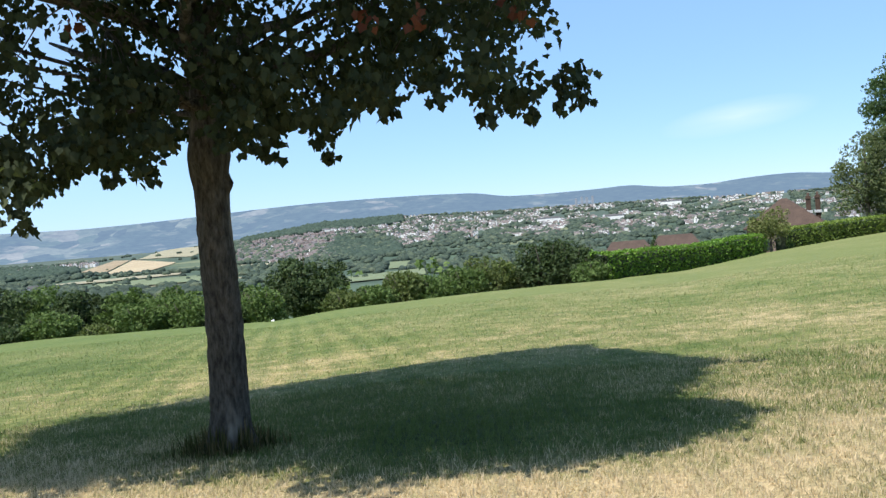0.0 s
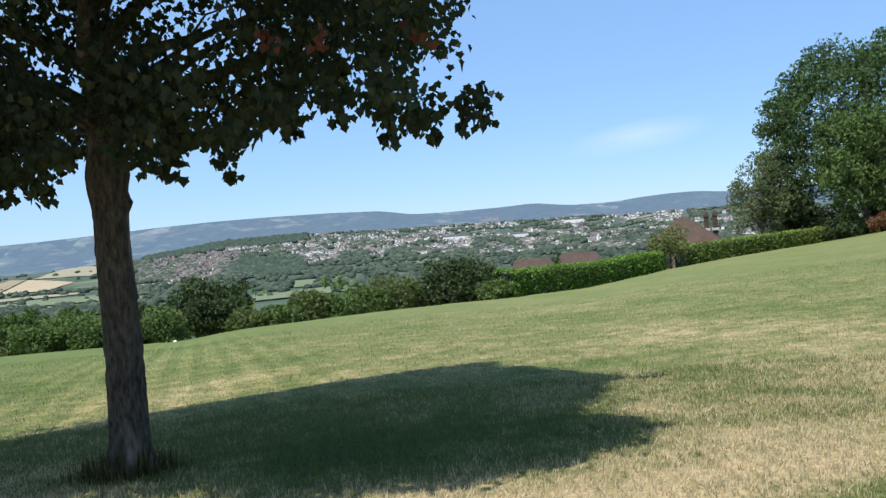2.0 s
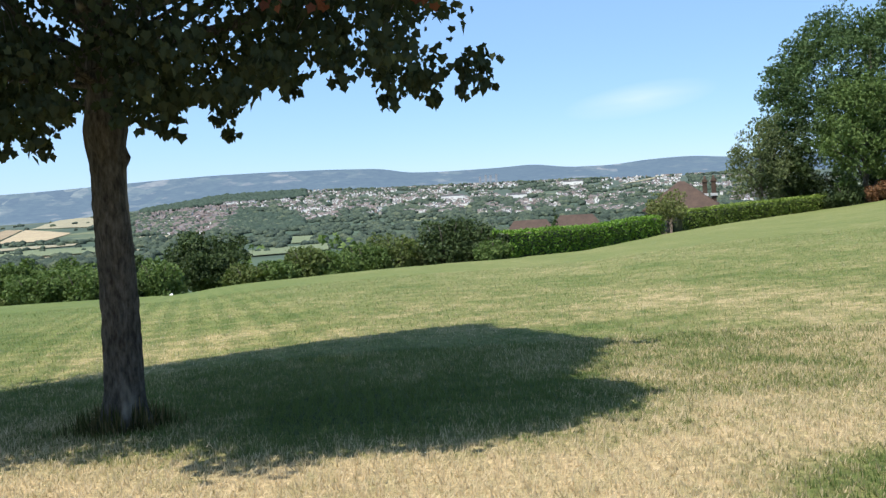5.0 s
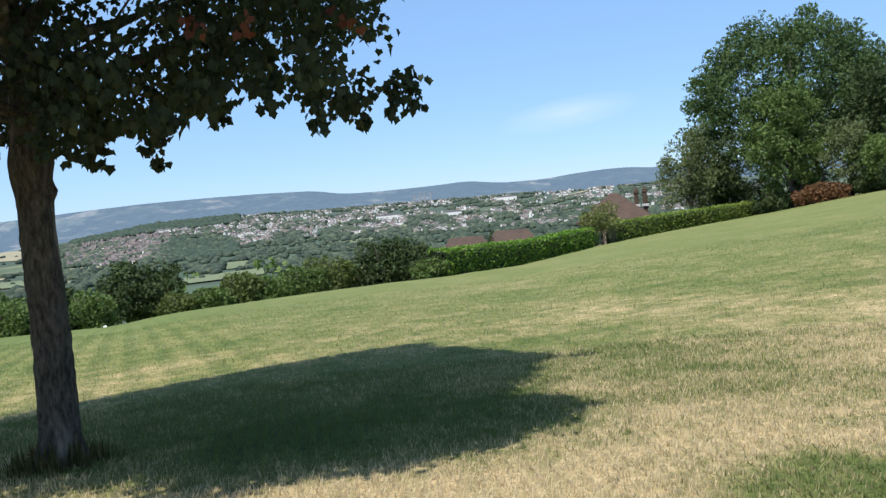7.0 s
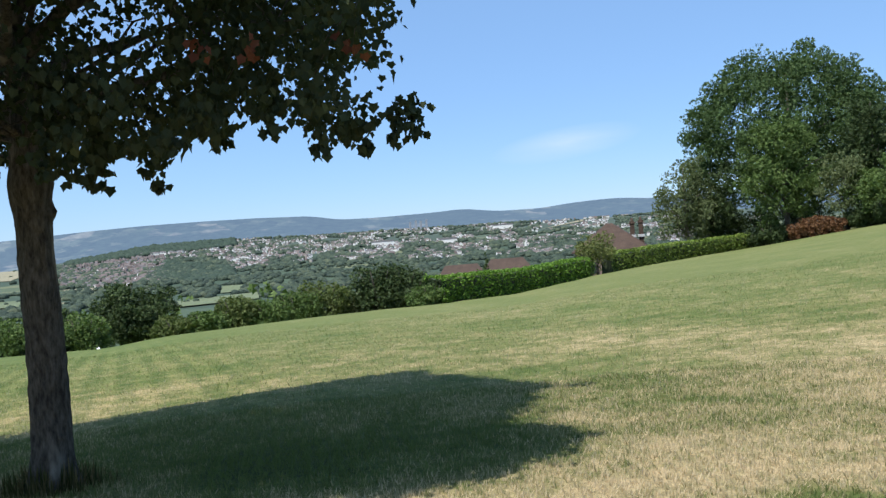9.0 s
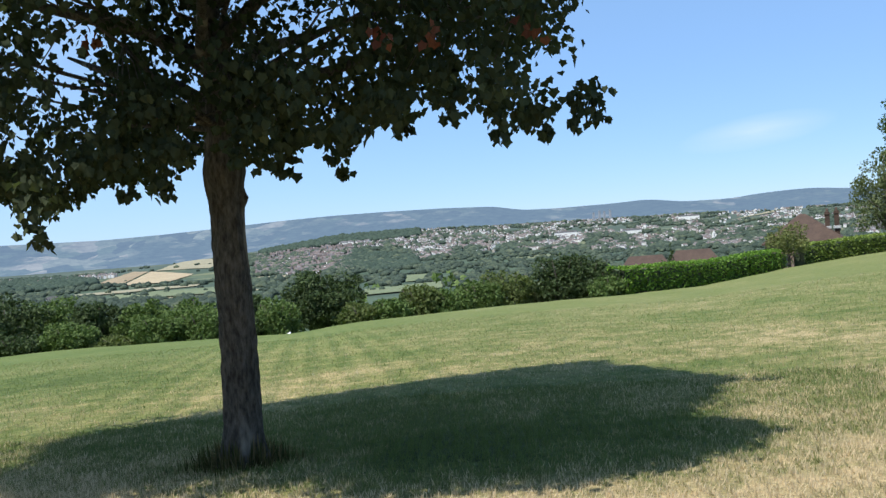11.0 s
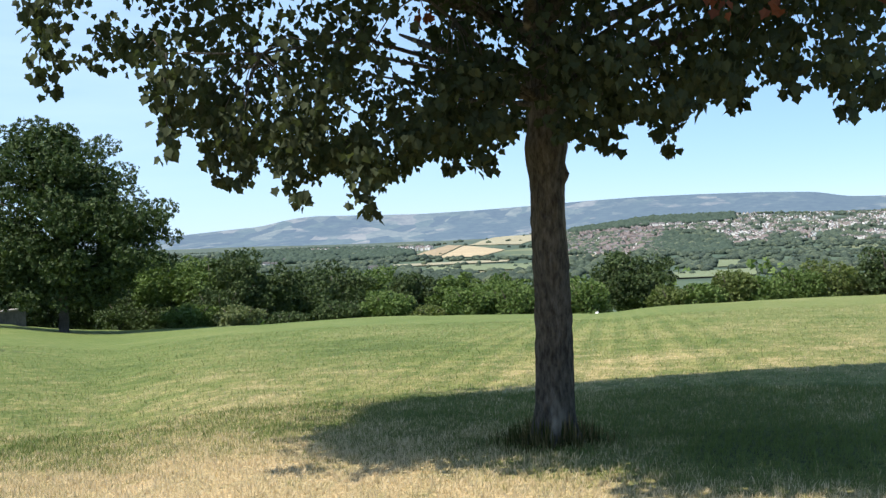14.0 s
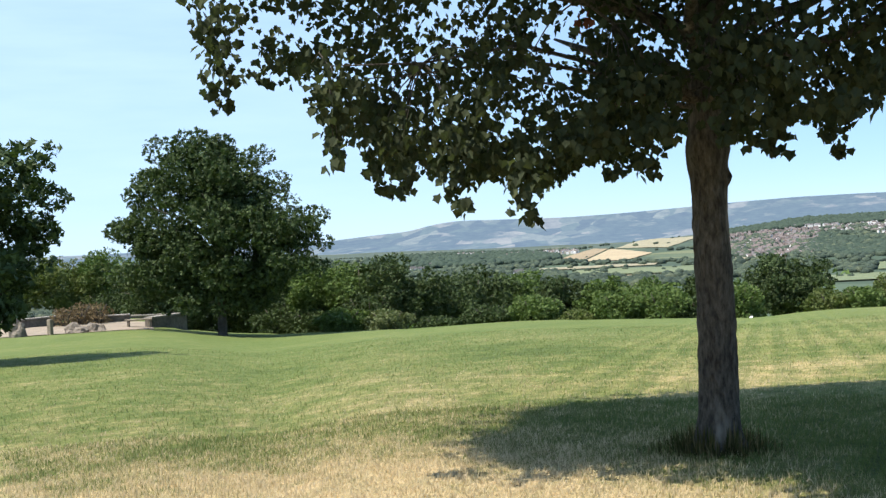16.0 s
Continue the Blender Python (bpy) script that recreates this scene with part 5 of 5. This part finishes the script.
def far_woods(name, az0, az1, d0, d1, count, h0, h1, material, label, seed, thresh, sprigs=0, lobes=1, band=None):
    """Distant trees, joined: of leaf sprigs where nearer, of lumpy crowns further off."""
    rng = np.random.default_rng(seed)
    ico = bmesh.new()
    bmesh.ops.create_icosphere(ico, subdivisions=0 + 1, radius=1.0)
    v0 = [Vector((v.co.x * 1.25, v.co.y * 1.25, v.co.z * 0.85)) * (1 + 0.6 * noise.noise(v.co * 2.9)) for v in ico.verts]
    f0 = [tuple(v.index for v in f.verts) for f in ico.faces]
    ico.free()
    iv, fc = [], []
    for k in range(lobes):
        c = Vector((0.55 * math.cos(k * 2.4), 0.55 * math.sin(k * 2.4), 0.4 * math.sin(k * 1.7))) if lobes > 1 else Vector((0, 0, 0))
        s = 0.62 if lobes > 1 else 1.0
        fc += [tuple(i + len(iv) for i in f) for f in f0]
        iv += [c + v * s for v in v0]
    pos, size = [], []
    done = tries = 0
    while done < count and tries < count * 30:
        tries += 1
        az, d = rng.uniform(az0, az1), math.sqrt(rng.uniform(d0 * d0, d1 * d1))
        x, y = pol(az, d)
        if band:
            el = rng.uniform(np.interp(az, band[0], band[2]), np.interp(az, band[0], band[1]))
            if noise.fractal(Vector((az * 0.9, el * 5.0, seed)), 0.8, 2.0, 4) < thresh:
                continue
            x, y, d = below(az, el)
        elif noise.fractal(Vector((x / 150, y / 150, seed)), 0.8, 2.0, 3) < thresh:
            continue
        if any(a0 - 0.1 < az < a1 + 0.1 and e0 - 15 < d < e1 + 15 for a0, a1, e0, e1 in FIELDS) and rng.uniform() < 0.96:
            continue
        done += 1
        h = rng.uniform(h0, h1)
        z = height(x, y)
        if sprigs:
            q = rng.normal(size=(sprigs, 3))
            q *= (rng.uniform(0.65, 1.05, sprigs) / np.linalg.norm(q, axis=1))[:, None]
            pos += [(x + a * h * 0.42, y + b * h * 0.42, z + h * 0.5 + c * h * 0.5) for a, b, c in q]
            size += [h * 0.085] * sprigs
        else:
            pos.append((x, y, z + h * 0.26))
            size.append(h * 0.48)
    if sprigs:
        vs, fs = scatter(*SPRIG, np.array(pos), spin(rng, len(pos)), np.array(size) * rng.uniform(0.7, 1.4, len(pos)))
    else:
        a = rng.uniform(0, 6.283, len(pos))
        turn = np.zeros((len(pos), 3, 3))
        turn[:, 0, 0], turn[:, 0, 1], turn[:, 1, 0], turn[:, 1, 1], turn[:, 2, 2] = np.cos(a), -np.sin(a), np.sin(a), np.cos(a), rng.uniform(0.7, 1.3, len(pos))
        vs, fs = scatter(iv, fc, np.array(pos), turn, np.array(size) * rng.uniform(0.7, 1.35, len(pos)))
    return tagged(new(name, mesh_of(name, vs, fs, [material], smooth=not sprigs)), label, "woods", kind="stuff")


# leaf tones for far woods, haze of the distance put in as pale blue
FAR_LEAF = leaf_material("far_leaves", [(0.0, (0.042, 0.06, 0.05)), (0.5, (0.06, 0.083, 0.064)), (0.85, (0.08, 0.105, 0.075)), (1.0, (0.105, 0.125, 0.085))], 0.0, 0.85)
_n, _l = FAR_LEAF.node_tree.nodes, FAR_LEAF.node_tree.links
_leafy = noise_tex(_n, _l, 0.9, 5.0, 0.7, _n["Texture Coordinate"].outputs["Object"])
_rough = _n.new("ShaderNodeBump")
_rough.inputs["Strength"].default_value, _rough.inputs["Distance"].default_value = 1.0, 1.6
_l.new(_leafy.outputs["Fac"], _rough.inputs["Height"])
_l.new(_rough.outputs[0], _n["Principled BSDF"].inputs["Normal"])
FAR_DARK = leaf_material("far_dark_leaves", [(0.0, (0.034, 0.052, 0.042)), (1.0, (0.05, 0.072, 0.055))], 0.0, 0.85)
far_woods("valley_trees", -48, 4, 100, 330, 200, 5, 9, BROAD, "dense green trees on the slope below the field", 301, -0.35, 110)
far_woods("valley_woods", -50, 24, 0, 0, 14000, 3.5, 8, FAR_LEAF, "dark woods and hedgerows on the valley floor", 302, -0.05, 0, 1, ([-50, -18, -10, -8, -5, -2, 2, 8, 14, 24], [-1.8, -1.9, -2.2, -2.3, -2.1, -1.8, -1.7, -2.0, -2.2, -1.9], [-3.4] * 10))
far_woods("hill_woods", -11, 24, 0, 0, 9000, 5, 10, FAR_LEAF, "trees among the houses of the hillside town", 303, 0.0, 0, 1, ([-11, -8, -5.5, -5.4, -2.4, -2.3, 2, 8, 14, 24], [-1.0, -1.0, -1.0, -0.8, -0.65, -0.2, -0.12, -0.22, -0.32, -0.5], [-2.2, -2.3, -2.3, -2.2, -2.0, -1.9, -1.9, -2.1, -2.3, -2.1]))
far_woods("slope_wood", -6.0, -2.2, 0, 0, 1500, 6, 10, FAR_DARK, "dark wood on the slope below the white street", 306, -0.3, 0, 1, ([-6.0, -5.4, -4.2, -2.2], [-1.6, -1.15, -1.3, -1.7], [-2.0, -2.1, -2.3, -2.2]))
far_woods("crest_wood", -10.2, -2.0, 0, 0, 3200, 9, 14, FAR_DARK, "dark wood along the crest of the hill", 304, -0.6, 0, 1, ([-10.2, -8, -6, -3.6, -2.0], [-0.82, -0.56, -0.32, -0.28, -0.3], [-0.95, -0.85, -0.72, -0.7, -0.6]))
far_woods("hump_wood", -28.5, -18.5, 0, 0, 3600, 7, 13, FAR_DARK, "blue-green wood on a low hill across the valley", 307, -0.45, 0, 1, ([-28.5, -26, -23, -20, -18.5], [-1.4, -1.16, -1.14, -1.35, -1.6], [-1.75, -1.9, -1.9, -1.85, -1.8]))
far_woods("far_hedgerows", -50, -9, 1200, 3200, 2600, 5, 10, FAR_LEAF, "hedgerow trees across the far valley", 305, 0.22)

# houses of the town: some as things of their own, the mass of them joined
TOWN = "houses of the town across the valley"
# town tiles, slate and brick are paled, distance haze put into their colour
TOWN_BROWN = surface("town_clay_tiles", [(0.3, (0.115, 0.092, 0.086)), (0.7, (0.185, 0.152, 0.144))], 0.3, 0.85)
PALE_CONCRETE = surface("pale_concrete", [(0.3, (0.26, 0.28, 0.31)), (0.7, (0.34, 0.36, 0.39))], 0.3, 0.85)
TOWN_SLATE = surface("town_slate", [(0.3, (0.1, 0.095, 0.1)), (0.7, (0.16, 0.15, 0.155))], 0.3, 0.75)
TOWN_BRICK = surface("town_brick", [(0.3, (0.16, 0.125, 0.115)), (0.7, (0.26, 0.212, 0.198))], 0.3, 0.9)
rng = np.random.default_rng(77)
protos = [house("town_house", (0, 0, 0), 0, 9 + k, 7.5, 5.2, 8.0, w, r, lab, 0.0, [(2.5, 0, 0.8, 9.0)], windows=False, group=TOWN, detail=False) for k, (w, r, lab) in enumerate([
    (WHITE, TOWN_BROWN, "white house with a red tile roof in the hillside town"), (WHITE, TOWN_SLATE, "white house with a grey slate roof in the hillside town"),
    (CREAM, TOWN_BROWN, "cream house with a red tile roof in the hillside town"), (TOWN_BRICK, TOWN_BROWN, "red brick house with a tile roof in the hillside town"), (CREAM, TOWN_SLATE, "cream house with a grey roof in the hillside town")])]


TOWN_AZ = [-10.6, -9, -7.2, -5.6, -5.5, -3, -2.4, -2.2, 0, 3, 8, 14, 21]
TOWN_TOP = [-0.9, -0.8, -0.78, -0.78, -0.7, -0.68, -0.62, -0.2, -0.14, -0.2, -0.24, -0.36, -0.5]
TOWN_LOW = [-1.9, -2.1, -2.15, -2.1, -0.95, -1.1, -1.5, -1.8, -1.8, -1.7, -2.1, -2.3, -2.2]


def town_site():
    while True:
        az = rng.uniform(-10.6, 21)
        top, low = float(np.interp(az, TOWN_AZ, TOWN_TOP)), float(np.interp(az, TOWN_AZ, TOWN_LOW))
        el = rng.uniform(-2.4, -0.28)
        if not low < el < top:
            continue
        if noise.fractal(Vector((az * 0.8, el * 4.0, 9.3)), 0.8, 2.0, 3) < np.interp(az, [-1, 5, 9, 20], [-0.2, -0.12, 0.06, 0.16]) and az > -1:
            continue
        x, y, d = below(az, el)
        return x, y, height(x, y), az


first = set()
for i in range(260):
    x, y, z, az = town_site()
    k = 3 if (az < -5.55 and rng.uniform() < 0.85) else int(rng.choice(5, p=[0.36, 0.24, 0.18, 0.08, 0.14]))
    m = Matrix.Translation((x, y, z)) @ pose(0, 0, 0, 0, 0, rng.choice([0, 15, 90, 70, -20]) + rng.uniform(-6, 6)) @ Matrix.Scale(rng.uniform(0.68, 0.92), 4)
    if k not in first:
        first.add(k)
        protos[k].matrix_basis = m
    else:
        copy_thing(protos[k], m)
hv, hf, hi = [], [], []
for i in range(4040):
    x, y, z, az = town_site()
    if i >= 3900:  # hamlets further up the valley
        az = rng.uniform(-23.7, -22.3) if i % 3 == 0 else rng.uniform(-21.2, -17.4)
        x, y, d = below(az, rng.uniform(-1.34, -1.24) if i % 3 == 0 else rng.uniform(-1.52, -1.38))
        z, az = height(x, y) + 2.0, 0.0
    t = rng.choice([0.0, 0.26, 1.57, 1.2, -0.35]) + rng.uniform(-0.1, 0.1)
    w, d, e, r = rng.uniform(3.4, 7) / 2, 2.0, 3.6, 5.4
    c, s = math.cos(t), math.sin(t)
    o = len(hv)
    for px, py, pz in ((-w, -d, -2), (w, -d, -2), (w, d, -2), (-w, d, -2), (-w, -d, e), (w, -d, e), (w, d, e), (-w, d, e), (-w, 0, r), (w, 0, r)):
        hv.append((x + px * c - py * s, y + px * s + py * c, z + pz))
    hf += [(o, o + 1, o + 5, o + 4), (o + 2, o + 3, o + 7, o + 6), (o + 1, o + 2, o + 6, o + 9, o + 5), (o + 3, o, o + 4, o + 8, o + 7), (o + 4, o + 5, o + 9, o + 8), (o + 6, o + 7, o + 8, o + 9)]
    wall = 3 if (az < -5.55 and rng.uniform() < 0.85) else int(rng.choice([0, 1, 3], p=[0.58, 0.26, 0.16]))
    hi += [wall] * 4 + [int(rng.choice([2, 4], p=[0.65, 0.35]))] * 2
town = tagged(new("town_rows", mesh_of("town_rows", hv, hf, [WHITE, CREAM, TOWN_BROWN, TOWN_BRICK, TOWN_SLATE], hi)), "rows of white and brick houses covering the far hillside", "houses", kind="stuff")
# the street of white houses along the hillside under the wood
for k in range(24):
    az = -7.3 + 2.7 * k / 23
    x, y, d = below(az, -0.72 + 0.02 * math.sin(k * 2.0))
    copy_thing(protos[1], Matrix.Translation((x, y, height(x, y))) @ pose(0, 0, 0, 0, 0, -az + rng.uniform(-4, 4)))
# tower blocks far off at the edge of the town
for az, h in ((7.1, 22), (7.4, 26), (7.65, 24), (7.95, 27)):
    x, y, z = on(az, 3080)
    block = tagged(new("tower_block"), "pale grey tower block on the far plain", "tower block", "tower blocks beyond the town")
    block.matrix_basis = Matrix.Translation((x, y, z)) @ pose(0, 0, 0, 0, 0, -az + 15)
    bm = bmesh.new()
    box(bm, (-2.6, -2.6, -2), (2.6, 2.6, h), 0.2)
    part("wall", bm, PALE_CONCRETE, block)
    bm = bmesh.new()
    box(bm, (-2.8, -2.8, h + 0.01), (2.8, 2.8, h + 0.7), 0.1)
    box(bm, (-1.0, -1.0, h + 0.71), (1.0, 1.0, h + 1.8), 0.1)
    part("roof", bm, PALE_CONCRETE, block)
# larger white halls, and houses in the valley woods
for az, d, w, lab in ((5.6, 2250, 46, "long white hall with a grey roof in the town"), (9.0, 2150, 36, "large pale hall with a grey roof in the town"), (11.9, 2750, 50, "long white hall with a grey roof in the town")):
    x, y, z = on(az, d)
    house("hall", (x, y, z), -az, w, 16, 9, 12, WHITE, ROOF_GREY, lab, windows=False, group="halls of the town")
for az, d, el in ((-25.1, 900, -1.66), (-25.7, 930, -1.86), (-20.6, 800, -2.4), (-26.1, 940, -1.84)):
    x, y, d = below(az, el - 0.16)
    house("valley_house", (x, y, height(x, y)), -az + 20, 9, 7, 5, 7.6, WHITE, ROOF_GREY, "white house among trees in the valley", windows=False, group="houses in the valley woods")

# ---- grass blades close by ----
rng = np.random.default_rng(5)
n = 360000
d = np.where(rng.uniform(size=n) < 0.6, 4.2 + 7.5 * rng.uniform(0, 1, n) ** 1.1, 8.0 + 30.0 * rng.uniform(0, 1, n) ** 1.35)
az = np.radians(rng.uniform(-47, 42, n))
pos = np.stack([d * np.sin(az), d * np.cos(az), np.zeros(n)], 1)
# blades stand in tufts
tuft = rng.normal(0, 0.018, (n, 2))
pos[:, :2] = np.where((rng.uniform(size=n) < 0.7)[:, None], np.round(pos[:, :2] / 0.11 + 0.35 * np.sin(pos[:, 1::-1] * 9.7)) * 0.11 + tuft * (1 + d[:, None] * 0.05), pos[:, :2])
pos[:, 2] = [height(x, y) - 0.004 for x, y in pos[:, :2]]
a, lean = rng.uniform(0, 6.283, n), np.abs(rng.normal(0, 0.75, n))
tip = np.stack([np.cos(a) * lean, np.sin(a) * lean, np.ones(n)], 1)
tip /= np.linalg.norm(tip, axis=1)[:, None]
side = np.stack([-np.sin(a + 0.8), np.cos(a + 0.8), np.zeros(n)], 1)
vs, fs = scatter([(-0.1, 0, 0), (0.1, 0, 0), (0.0, 0, 1.0)], [(0, 1, 2)], pos, np.stack([side, np.cross(tip, side), tip], 2), rng.uniform(0.02, 0.052, n) * (1 + 0.008 * d))
tagged(new("grass", mesh_of("grass", vs, fs, [BLADES])), "short mown grass blades, green and straw-dry", "grass", kind="stuff")

ROUGH_GRASS = leaf_material("rough_grass", [(0.0, (0.04, 0.05, 0.018)), (0.5, (0.075, 0.075, 0.03)), (0.8, (0.14, 0.105, 0.055)), (1.0, (0.22, 0.17, 0.1))], 0.25, 0.8)
# ragged unmown grass and dead stalks round the foot of the maple
n = 1400
a = rng.uniform(0, 6.283, n)
ragged = np.array([max(0.15, 1.0 + 1.5 * noise.noise(Vector((2.6 * math.cos(q), 2.6 * math.sin(q), 4.2)))) for q in a])
r = 0.12 + np.abs(rng.normal(0, 0.19, n)) * ragged
pos = np.stack([TREE_X + r * np.cos(a), TREE_Y + r * np.sin(a), np.zeros(n)], 1)
pos[:, 2] = [height(x, y) - 0.01 for x, y in pos[:, :2]]
b, lean = a + rng.normal(0, 0.9, n), np.abs(rng.normal(0.2, 0.45, n))
tip = np.stack([np.cos(b) * lean, np.sin(b) * lean, np.ones(n)], 1)
tip /= np.linalg.norm(tip, axis=1)[:, None]
side = np.stack([-np.sin(b), np.cos(b), np.zeros(n)], 1)
vs, fs = scatter([(-0.04, 0, 0), (0.04, 0, 0), (0.026, 0.03, 0.6), (0.0, 0.14, 1.0), (-0.026, 0.03, 0.6)], [(0, 1, 2, 4), (4, 2, 3)], pos, np.stack([side, np.cross(tip, side), tip], 2),
                 rng.uniform(0.05, 0.22, n) * np.clip(1.2 - 1.6 * r, 0.2, 1) * np.clip(ragged, 0.5, 1.3))
tagged(new("long_grass", mesh_of("long_grass", vs, fs, [ROUGH_GRASS])), "tuft of long unmown grass round the tree's foot", "grass", kind="stuff")

# a scrap of white paper on the grass
litter = tagged(new("litter"), "small crumpled scrap of white paper on the grass", "litter")
litter.matrix_basis = Matrix.Translation(on(-9.1, 53))
bm = bmesh.new()
bmesh.ops.create_icosphere(bm, subdivisions=2, radius=0.09)
for v in bm.verts:
    v.co *= 1 + 0.6 * noise.noise(v.co * 22)
    v.co.z = max(-0.01, v.co.z * 0.8)
part("paper", bm, WHITE, litter)
